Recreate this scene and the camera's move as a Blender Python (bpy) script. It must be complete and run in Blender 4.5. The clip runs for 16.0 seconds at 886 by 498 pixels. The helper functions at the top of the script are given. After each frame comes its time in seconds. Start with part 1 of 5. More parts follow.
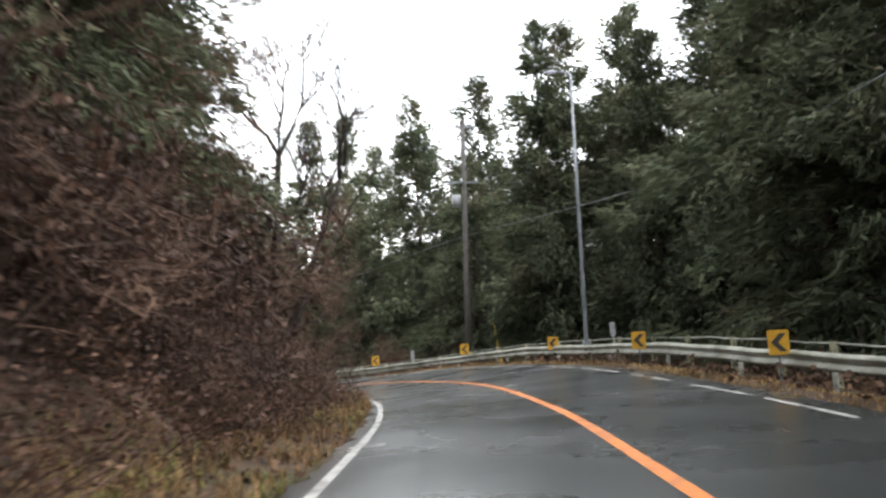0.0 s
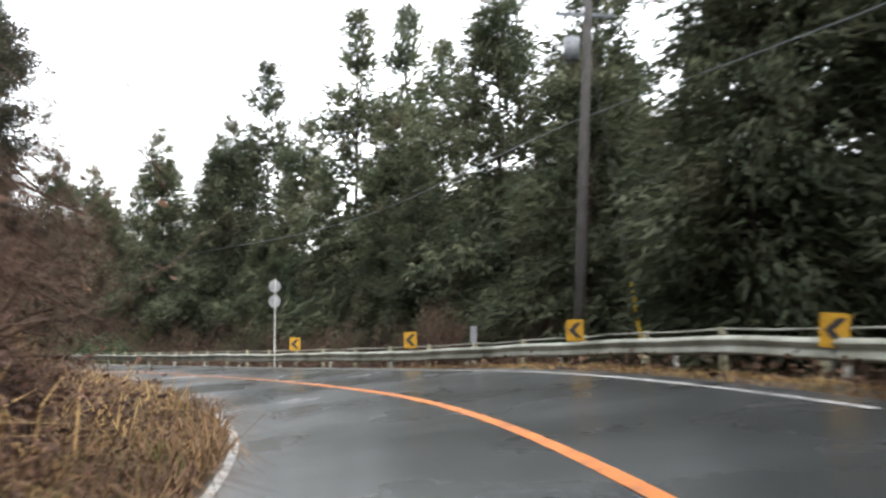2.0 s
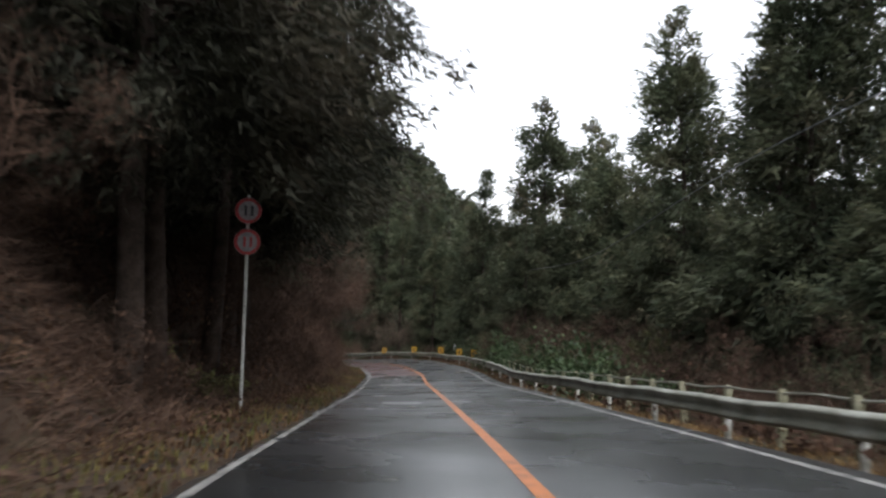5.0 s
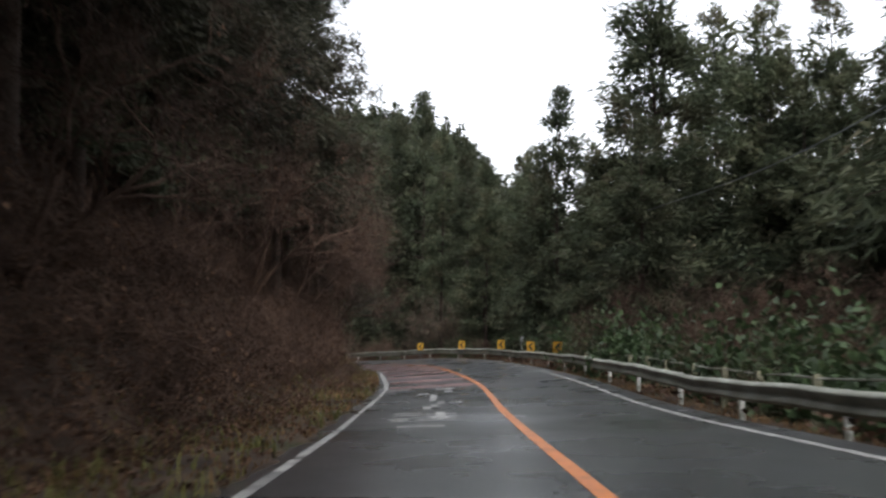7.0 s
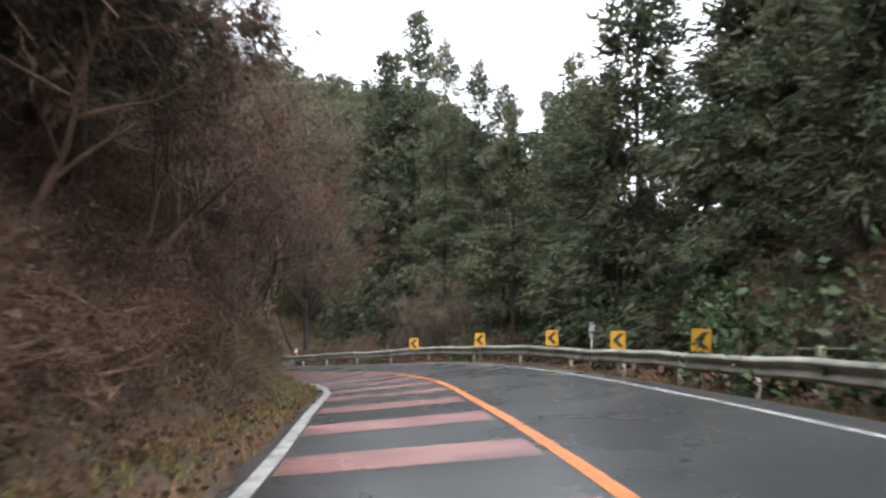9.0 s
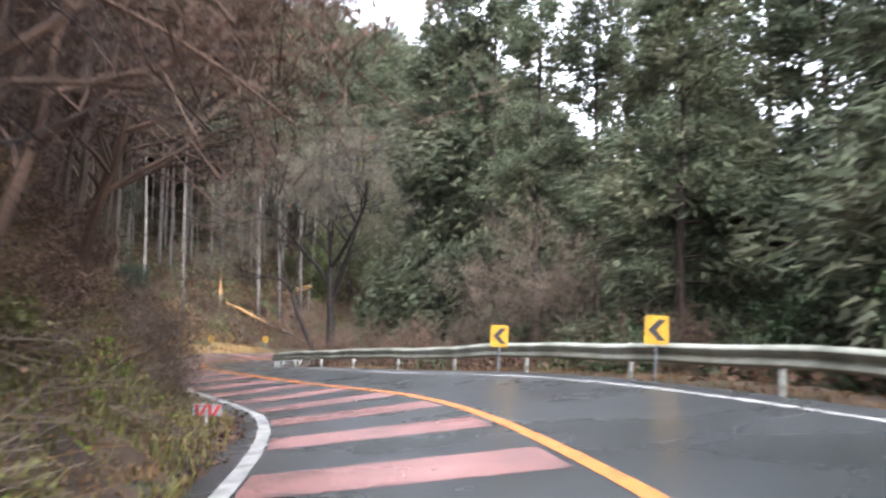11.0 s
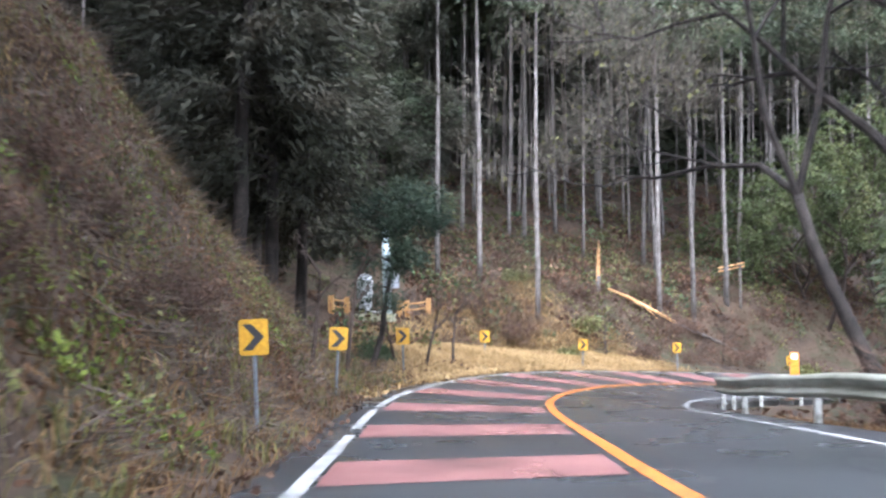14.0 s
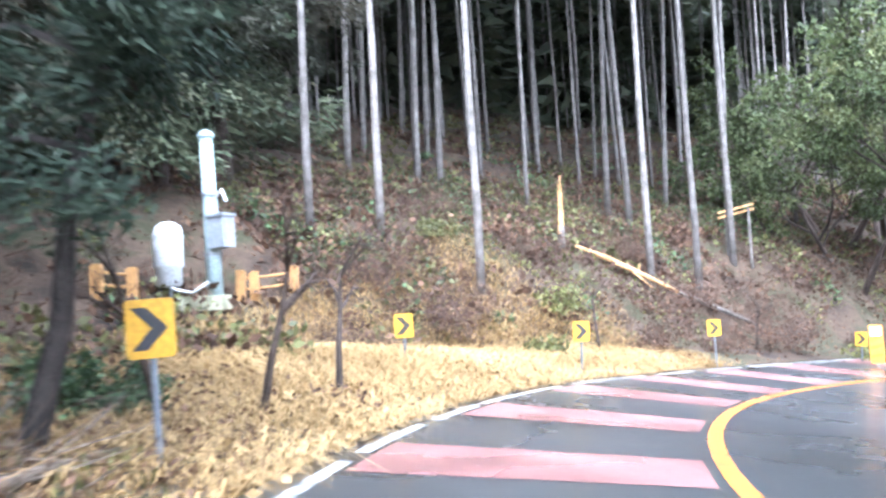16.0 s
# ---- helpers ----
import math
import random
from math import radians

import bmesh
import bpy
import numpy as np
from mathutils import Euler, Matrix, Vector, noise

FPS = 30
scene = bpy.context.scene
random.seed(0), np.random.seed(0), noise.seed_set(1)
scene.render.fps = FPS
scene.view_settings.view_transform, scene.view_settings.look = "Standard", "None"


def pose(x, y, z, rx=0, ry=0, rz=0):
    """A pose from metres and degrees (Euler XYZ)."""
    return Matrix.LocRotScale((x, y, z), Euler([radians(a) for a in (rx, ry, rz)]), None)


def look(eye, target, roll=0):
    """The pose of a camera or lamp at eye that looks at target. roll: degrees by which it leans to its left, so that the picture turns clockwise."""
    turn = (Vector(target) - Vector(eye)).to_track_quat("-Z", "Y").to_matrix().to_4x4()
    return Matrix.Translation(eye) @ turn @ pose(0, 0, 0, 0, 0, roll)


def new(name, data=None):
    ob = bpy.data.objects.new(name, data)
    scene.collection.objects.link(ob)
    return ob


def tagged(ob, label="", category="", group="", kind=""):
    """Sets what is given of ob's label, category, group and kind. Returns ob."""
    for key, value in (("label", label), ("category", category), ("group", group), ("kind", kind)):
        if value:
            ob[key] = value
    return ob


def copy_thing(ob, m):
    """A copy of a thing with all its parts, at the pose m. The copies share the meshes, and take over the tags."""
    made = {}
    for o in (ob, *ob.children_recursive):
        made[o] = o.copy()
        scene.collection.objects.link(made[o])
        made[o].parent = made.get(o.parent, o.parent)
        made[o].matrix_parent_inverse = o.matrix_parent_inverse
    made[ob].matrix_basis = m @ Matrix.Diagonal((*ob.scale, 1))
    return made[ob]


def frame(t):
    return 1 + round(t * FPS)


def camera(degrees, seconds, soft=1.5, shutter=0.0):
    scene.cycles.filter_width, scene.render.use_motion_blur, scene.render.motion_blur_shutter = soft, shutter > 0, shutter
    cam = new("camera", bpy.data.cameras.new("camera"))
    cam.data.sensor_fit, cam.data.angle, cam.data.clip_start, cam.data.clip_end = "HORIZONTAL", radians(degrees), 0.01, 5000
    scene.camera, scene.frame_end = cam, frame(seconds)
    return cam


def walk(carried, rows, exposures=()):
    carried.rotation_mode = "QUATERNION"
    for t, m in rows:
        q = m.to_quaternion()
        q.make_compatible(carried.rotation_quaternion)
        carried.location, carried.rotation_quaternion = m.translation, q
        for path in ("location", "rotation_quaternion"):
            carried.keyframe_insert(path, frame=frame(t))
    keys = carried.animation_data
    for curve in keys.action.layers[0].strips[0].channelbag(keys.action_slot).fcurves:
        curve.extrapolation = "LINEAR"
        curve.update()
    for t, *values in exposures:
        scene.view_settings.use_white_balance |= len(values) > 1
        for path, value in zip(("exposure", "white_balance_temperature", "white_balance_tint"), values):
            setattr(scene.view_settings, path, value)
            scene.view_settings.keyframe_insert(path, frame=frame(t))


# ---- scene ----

cam = camera(56.0, 16.0, soft=2.5, shutter=0.35)
ROWS = [
    (0.0, -1.18, 1.09, 0.78, -0.56, 3.79, 2.81),
    (0.5, -1.30, 5.37, 0.54, -3.19, 3.13, 2.14),
    (1.0, -1.14, 10.41, 0.29, -2.27, 3.24, 0.90),
    (1.5, -1.03, 15.21, 0.04, 0.02, 2.87, -0.10),
    (2.0, -1.35, 20.46, -0.27, 4.78, 2.26, -0.60),
    (2.5, -2.20, 25.33, -0.66, 10.39, 2.32, -2.22),
    (3.0, -3.47, 30.14, -1.07, 15.87, 2.59, -3.32),
    (3.5, -5.40, 35.02, -1.47, 21.99, 3.22, -3.01),
    (4.0, -7.83, 39.90, -1.85, 28.44, 2.98, -2.24),
    (4.5, -10.32, 44.35, -2.20, 35.37, 3.15, -0.84),
    (5.0, -13.51, 48.51, -2.57, 39.48, 3.02, -1.26),
    (7.5, -31.66, 68.52, -4.83, 42.47, 3.04, -0.12),
    (8.0, -35.21, 72.43, -5.20, 42.31, 3.03, 0.23),
    (10.5, -51.38, 88.62, -6.59, 43.20, 2.41, 0.00),
    (11.0, -54.61, 91.60, -6.91, 46.52, 2.47, -0.66),
    (11.5, -57.97, 94.68, -7.21, 50.67, 2.78, -0.45),
    (12.0, -61.80, 97.45, -7.60, 56.23, 2.70, -1.40),
    (12.5, -65.43, 99.47, -7.93, 61.37, 2.50, -1.75),
    (13.0, -69.20, 101.16, -8.25, 65.85, 2.47, -0.95),
    (13.5, -72.79, 102.59, -8.58, 69.99, 3.15, -0.40),
    (14.0, -76.30, 103.74, -8.85, 72.44, 3.34, 0.00),
    (14.5, -79.66, 104.75, -9.06, 72.60, 3.36, 0.60),
    (15.0, -83.32, 105.85, -9.28, 71.66, 3.08, 1.70),
    (15.5, -86.93, 107.08, -9.49, 69.25, 3.08, 2.65),
    (16.0, -89.93, 108.32, -9.64, 64.90, 2.96, 3.05),
]
EXPOSURE = [(0.0, 2.45, 6350, 10), (2.5, 2.4, 6250, 11), (4.0, 1.5, 6200, 12), (5.0, 1.3, 6150, 12), (7.4, 1.4, 6180, 12), (8.0, 1.75, 6200, 12), (10.5, 3.1, 5950, 14), (13.0, 3.8, 5600, 15), (14.5, 3.7, 5250, 14), (16.0, 4.5, 5050, 12)]
walk(cam, [(t, pose(x, y, z, 90 + pitch, roll, yaw)) for t, x, y, z, yaw, pitch, roll in ROWS], EXPOSURE)

# ---------------------------------------------------------------- light: overcast, rain
world = bpy.data.worlds.new("overcast_sky")
scene.world = world
world.use_nodes = True
wn = world.node_tree
sky = wn.nodes.new("ShaderNodeTexSky")
sky.sky_type = "NISHITA"
sky.sun_disc = False
sky.sun_elevation = radians(54)
sky.sun_rotation = radians(122)
sky.air_density, sky.dust_density, sky.ozone_density = 1.6, 2.5, 0.5
grey = wn.nodes.new("ShaderNodeHueSaturation")
grey.inputs["Saturation"].default_value = 0.12
wn.links.new(sky.outputs[0], grey.inputs["Color"])
wn.links.new(grey.outputs[0], wn.nodes["Background"].inputs["Color"])
wn.nodes["Background"].inputs["Strength"].default_value = 0.15
sun = new("sun", bpy.data.lights.new("sun", "SUN"))
sun.data.energy, sun.data.angle, sun.data.color = 0.5, radians(40), (1.0, 0.98, 0.95)
sun.matrix_world = look((22, -14, 36), (0, 0, 0))


# ---------------------------------------------------------------- materials
def material(name, colours, scale=8.0, rough=0.8, bump=0.3, detail=6.0, fine=40.0, metal=0.0, rand=0.0, island=0.0,
             wet=None, through_light=0.0, spec=0.5):
    """Noise-mixed colours at two scales, fine bump; rand varies by object, island by loose piece; wet: roughness range by patches."""
    m = bpy.data.materials.new(name)
    m.use_nodes = True
    nt = m.node_tree
    bsdf = nt.nodes["Principled BSDF"]
    N = nt.nodes.new
    co = N("ShaderNodeTexCoord")
    big = N("ShaderNodeTexNoise")
    big.inputs["Scale"].default_value, big.inputs["Detail"].default_value = scale, detail
    nt.links.new(co.outputs["Object"], big.inputs["Vector"])
    ramp = N("ShaderNodeValToRGB")
    els = ramp.color_ramp.elements
    while len(els) < len(colours):
        els.new(0.5)
    for i, c in enumerate(colours):
        els[i].position = 0.28 + 0.44 * i / max(1, len(colours) - 1)
        els[i].color = (*c, 1)
    nt.links.new(big.outputs["Fac"], ramp.inputs["Fac"])
    small = N("ShaderNodeTexNoise")
    small.inputs["Scale"].default_value, small.inputs["Detail"].default_value = fine, 4
    nt.links.new(co.outputs["Object"], small.inputs["Vector"])
    mul = N("ShaderNodeMix")
    mul.data_type, mul.blend_type = "RGBA", "MULTIPLY"
    mul.inputs["Factor"].default_value = 0.55
    nt.links.new(ramp.outputs["Color"], mul.inputs["A"])
    sr = N("ShaderNodeMapRange")
    sr.inputs["From Min"].default_value, sr.inputs["From Max"].default_value = 0.3, 0.7
    sr.inputs["To Min"].default_value, sr.inputs["To Max"].default_value = 0.45, 1.35
    nt.links.new(small.outputs["Fac"], sr.inputs["Value"])
    nt.links.new(sr.outputs["Result"], mul.inputs["B"])
    out = mul.outputs["Result"]
    for amount, node, socket in ((rand, "ShaderNodeObjectInfo", "Random"), (island, "ShaderNodeNewGeometry", "Random Per Island")):
        if amount:
            src = N(node)
            hs = N("ShaderNodeHueSaturation")
            r = N("ShaderNodeMapRange")
            r.inputs["To Min"].default_value, r.inputs["To Max"].default_value = 1 - amount, 1 + amount
            nt.links.new(src.outputs[socket], r.inputs["Value"])
            nt.links.new(r.outputs["Result"], hs.inputs["Value"])
            nt.links.new(out, hs.inputs["Color"])
            out = hs.outputs["Color"]
    nt.links.new(out, bsdf.inputs["Base Color"])
    bsdf.inputs["Roughness"].default_value, bsdf.inputs["Metallic"].default_value = rough, metal
    bsdf.inputs["Specular IOR Level"].default_value = spec
    if through_light:
        bsdf.inputs["Transmission Weight"].default_value = 0.0
        tr = N("ShaderNodeBsdfTranslucent")
        nt.links.new(out, tr.inputs["Color"])
        mix = N("ShaderNodeMixShader")
        mix.inputs["Fac"].default_value = through_light
        nt.links.new(bsdf.outputs[0], mix.inputs[1])
        nt.links.new(tr.outputs[0], mix.inputs[2])
        nt.links.new(mix.outputs[0], nt.nodes["Material Output"].inputs["Surface"])
    if wet:
        pn = N("ShaderNodeTexNoise")
        pn.inputs["Scale"].default_value, pn.inputs["Detail"].default_value = wet[2], 5
        nt.links.new(co.outputs["Object"], pn.inputs["Vector"])
        wr = N("ShaderNodeMapRange")
        wr.inputs["From Min"].default_value, wr.inputs["From Max"].default_value = 0.25, 0.75
        wr.inputs["To Min"].default_value, wr.inputs["To Max"].default_value = wet[0], wet[1]
        nt.links.new(pn.outputs["Fac"], wr.inputs["Value"])
        nt.links.new(wr.outputs["Result"], bsdf.inputs["Roughness"])
    if bump:
        b = N("ShaderNodeBump")
        b.inputs["Strength"].default_value, b.inputs["Distance"].default_value = bump, 0.02
        nt.links.new(small.outputs["Fac"], b.inputs["Height"])
        nt.links.new(b.outputs["Normal"], bsdf.inputs["Normal"])
    return m


asphalt = material("wet_asphalt", [(0.016, 0.0175, 0.0185), (0.028, 0.030, 0.0315), (0.041, 0.0435, 0.0455)], 0.3, 0.3, 0.10, 10, 120, wet=(0.23, 0.34, 0.45), spec=0.85)
# water film: thick on the open stretch, thin past the second bend under the trees
nt = asphalt.node_tree
film_co, film_xyz, film_map = (nt.nodes.new(k) for k in ("ShaderNodeTexCoord", "ShaderNodeSeparateXYZ", "ShaderNodeMapRange"))
nt.links.new(film_co.outputs["Object"], film_xyz.inputs["Vector"])
nt.links.new(film_xyz.outputs["Y"], film_map.inputs["Value"])
for key, value in (("From Min", 76.0), ("From Max", 92.0), ("To Min", 1.0), ("To Max", 0.1)):
    film_map.inputs[key].default_value = value
nt.links.new(film_map.outputs["Result"], nt.nodes["Principled BSDF"].inputs["Coat Weight"])
# the film's smoothness drifts in broad patches
film_noise, film_rough = nt.nodes.new("ShaderNodeTexNoise"), nt.nodes.new("ShaderNodeMapRange")
film_noise.inputs["Scale"].default_value, film_noise.inputs["Detail"].default_value = 0.35, 4
nt.links.new(film_co.outputs["Object"], film_noise.inputs["Vector"])
nt.links.new(film_noise.outputs["Fac"], film_rough.inputs["Value"])
for key, value in (("From Min", 0.35), ("From Max", 0.68), ("To Min", 0.15), ("To Max", 0.28)):
    film_rough.inputs[key].default_value = value
nt.links.new(film_rough.outputs["Result"], nt.nodes["Principled BSDF"].inputs["Coat Roughness"])
nt.nodes["Principled BSDF"].inputs["Coat IOR"].default_value = 1.45
white_paint = material("worn_white_paint", [(0.045, 0.045, 0.043), (0.18, 0.176, 0.163), (0.29, 0.283, 0.262), (0.34, 0.332, 0.306)], 3.2, 0.45, 0.2, 10, 60)
orange_paint = material("orange_paint", [(0.2, 0.062, 0.012), (0.40, 0.118, 0.013), (0.45, 0.135, 0.016)], 4, 0.45, 0.2, 8, 60)
red_paint = material("red_antislip", [(0.085, 0.045, 0.041), (0.185, 0.084, 0.075), (0.24, 0.115, 0.103)], 1.1, 0.4, 0.3, 9, 70, wet=(0.2, 0.45, 0.4))
soil = material("leaf_litter_soil", [(0.012, 0.009, 0.007), (0.03, 0.021, 0.015), (0.055, 0.037, 0.024), (0.028, 0.028, 0.014), (0.066, 0.047, 0.032)], 0.8, 0.95, 1.0, 12, 9, spec=0.15)
rail_metal = material("weathered_galvanised_rail", [(0.10, 0.10, 0.075), (0.24, 0.24, 0.19), (0.36, 0.36, 0.31)], 1.2, 0.5, 0.15, 8, 30, metal=0.35)
post_metal = material("weathered_white_post", [(0.22, 0.22, 0.18), (0.42, 0.42, 0.38), (0.52, 0.52, 0.48)], 4, 0.55, 0.15, 8, 30, metal=0.1, rand=0.15)
concrete_post = material("mossy_concrete_post", [(0.10, 0.10, 0.06), (0.26, 0.25, 0.16), (0.36, 0.34, 0.25)], 6, 0.9, 0.5, 8, 40, rand=0.2)
sign_yellow = material("sign_yellow", [(0.35, 0.185, 0.009), (0.44, 0.24, 0.012)], 3, 0.4, 0.05, 4, 20)
sign_black = material("sign_black", [(0.012, 0.012, 0.014), (0.02, 0.02, 0.022)], 3, 0.45, 0.05, 4, 20)
sign_back = material("sign_back_aluminium", [(0.22, 0.22, 0.23), (0.34, 0.34, 0.35)], 5, 0.45, 0.05, 6, 20, metal=0.5)
# sign white darkened to carry tree shade; also used on the reflector board
dimmed_white = material("faded_sign_white", [(0.16, 0.15, 0.15), (0.3, 0.29, 0.29)], 3, 0.6, 0.1, 6, 20)
sign_white = material("sign_white", [(0.6, 0.6, 0.6), (0.72, 0.72, 0.72)], 4, 0.4, 0.05, 4, 20)
sign_red = material("sign_red", [(0.26, 0.018, 0.018), (0.4, 0.026, 0.026)], 4, 0.4, 0.05, 4, 20)
sign_orange = material("marker_orange", [(0.7, 0.2, 0.02), (0.8, 0.26, 0.03)], 4, 0.4, 0.05, 4, 20)
yellow_tube = material("yellow_guy_cover", [(0.5, 0.32, 0.02), (0.7, 0.47, 0.03)], 4, 0.5, 0.05, 4, 20)
pole_steel = material("grey_steel_pole", [(0.09, 0.10, 0.11), (0.18, 0.19, 0.2)], 3, 0.5, 0.1, 6, 20, metal=0.3)
pole_concrete = material("concrete_pole", [(0.035, 0.03, 0.027), (0.07, 0.062, 0.056)], 3, 0.8, 0.3, 6, 30)
black_rubber = material("black_cable", [(0.01, 0.01, 0.01), (0.02, 0.02, 0.02)], 5, 0.6, 0.0, 2, 10)
bark = material("cedar_bark", [(0.018, 0.013, 0.010), (0.042, 0.030, 0.023), (0.07, 0.053, 0.042)], 4, 0.95, 0.9, 8, 25, rand=0.25, spec=0.2)
grey_bark = material("pale_grey_bark", [(0.06, 0.051, 0.043), (0.115, 0.1, 0.088), (0.165, 0.147, 0.132)], 3, 0.9, 0.7, 8, 25, rand=0.25, spec=0.2)
dark_bark = material("wet_dark_bark", [(0.010, 0.008, 0.007), (0.022, 0.017, 0.014), (0.04, 0.033, 0.027)], 4, 0.9, 0.8, 8, 25, spec=0.25)
twig = material("brown_twig", [(0.030, 0.018, 0.013), (0.068, 0.042, 0.029), (0.115, 0.072, 0.05)], 1.3, 0.9, 0.3, 6, 30, rand=0.3, spec=0.2)
russet_twig = material("dark_russet_twig", [(0.014, 0.009, 0.007), (0.034, 0.020, 0.014), (0.065, 0.039, 0.028)], 1.3, 0.9, 0.3, 6, 30, rand=0.3, spec=0.2)
pale_twig = material("grey_brown_twig", [(0.07, 0.052, 0.038), (0.125, 0.095, 0.07), (0.18, 0.14, 0.105)], 1.3, 0.9, 0.3, 6, 30, rand=0.3, spec=0.2)
olive_twig = material("grey_olive_twig", [(0.042, 0.036, 0.028), (0.095, 0.081, 0.06), (0.15, 0.13, 0.098)], 1.0, 0.9, 0.3, 6, 30, spec=0.2)
needles = material("cedar_needles", [(0.034, 0.044, 0.026), (0.057, 0.069, 0.038), (0.076, 0.081, 0.045), (0.092, 0.078, 0.048)], 0.55, 0.75, 0.0, 6, 6, rand=0.3, island=0.35, through_light=0.35, spec=0.25)
winter_needles = material("bronzed_cedar_needles", [(0.024, 0.027, 0.017), (0.042, 0.041, 0.026), (0.058, 0.048, 0.031)], 0.55, 0.75, 0.0, 6, 6, rand=0.3, island=0.35, through_light=0.3, spec=0.2)
# needle colour darkened so the young cypress reads as standing against the light
backlit_needles = material("dark_cypress_needles", [(0.012, 0.020, 0.012), (0.022, 0.033, 0.019), (0.035, 0.045, 0.025)], 0.8, 0.75, 0.0, 6, 6, island=0.35, through_light=0.25, spec=0.2)
broadleaf = material("evergreen_leaf", [(0.025, 0.045, 0.018), (0.05, 0.08, 0.032), (0.078, 0.108, 0.045)], 0.9, 0.58, 0.0, 6, 6, rand=0.25, island=0.4, through_light=0.25, spec=0.3)
olive_leaf = material("olive_leaf", [(0.06, 0.06, 0.02), (0.11, 0.11, 0.035), (0.15, 0.14, 0.05)], 0.9, 0.6, 0.0, 6, 6, rand=0.25, island=0.4, through_light=0.25, spec=0.3)
dead_leaf = material("dead_leaf", [(0.034, 0.019, 0.013), (0.085, 0.048, 0.030), (0.15, 0.090, 0.052)], 1.2, 0.85, 0.0, 6, 6, rand=0.25, island=0.5, through_light=0.2, spec=0.2)
russet_leaf = material("wet_russet_leaf", [(0.018, 0.009, 0.0065), (0.046, 0.023, 0.015), (0.095, 0.05, 0.03)], 1.2, 0.7, 0.0, 6, 6, rand=0.25, island=0.5, through_light=0.15, spec=0.3)
pale_straw = material("pale_straw_grass", [(0.16, 0.098, 0.038), (0.31, 0.205, 0.088), (0.40, 0.28, 0.13)], 0.5, 0.8, 0.0, 6, 6, island=0.4, through_light=0.25, spec=0.2)
moss_leaf = material("moss_green_weed", [(0.05, 0.07, 0.012), (0.11, 0.15, 0.025), (0.19, 0.23, 0.04)], 0.6, 0.7, 0.0, 6, 6, island=0.4, through_light=0.25, spec=0.3)
yellow_leaf = material("yellow_green_leaf", [(0.03, 0.042, 0.014), (0.06, 0.072, 0.024), (0.10, 0.10, 0.038)], 0.6, 0.8, 0.0, 6, 6, island=0.4, through_light=0.3, spec=0.3)
straw = material("straw_grass", [(0.055, 0.031, 0.014), (0.125, 0.074, 0.033), (0.19, 0.12, 0.06)], 0.5, 0.8, 0.0, 6, 6, island=0.5, through_light=0.25, spec=0.2)
green_grass = material("verge_grass", [(0.05, 0.05, 0.015), (0.1, 0.1, 0.03), (0.17, 0.14, 0.05)], 0.5, 0.8, 0.0, 6, 6, island=0.4, through_light=0.25, spec=0.2)
raw_wood = material("fresh_split_wood", [(0.24, 0.12, 0.045), (0.40, 0.22, 0.09), (0.47, 0.29, 0.14)], 5, 0.8, 0.4, 8, 40, spec=0.3)
fence_wood = material("orange_brown_fence_wood", [(0.17, 0.085, 0.025), (0.29, 0.15, 0.045), (0.35, 0.19, 0.06)], 4, 0.8, 0.3, 8, 40)
tank_white = material("dull_white_metal", [(0.32, 0.33, 0.33), (0.5, 0.51, 0.5)], 3, 0.5, 0.05, 6, 20)
steel_pale = material("pale_green_grey_steel", [(0.20, 0.25, 0.25), (0.30, 0.36, 0.35)], 3, 0.5, 0.05, 6, 20)
box_grey = material("grey_box_paint", [(0.14, 0.15, 0.16), (0.24, 0.25, 0.26)], 3, 0.5, 0.05, 6, 20)


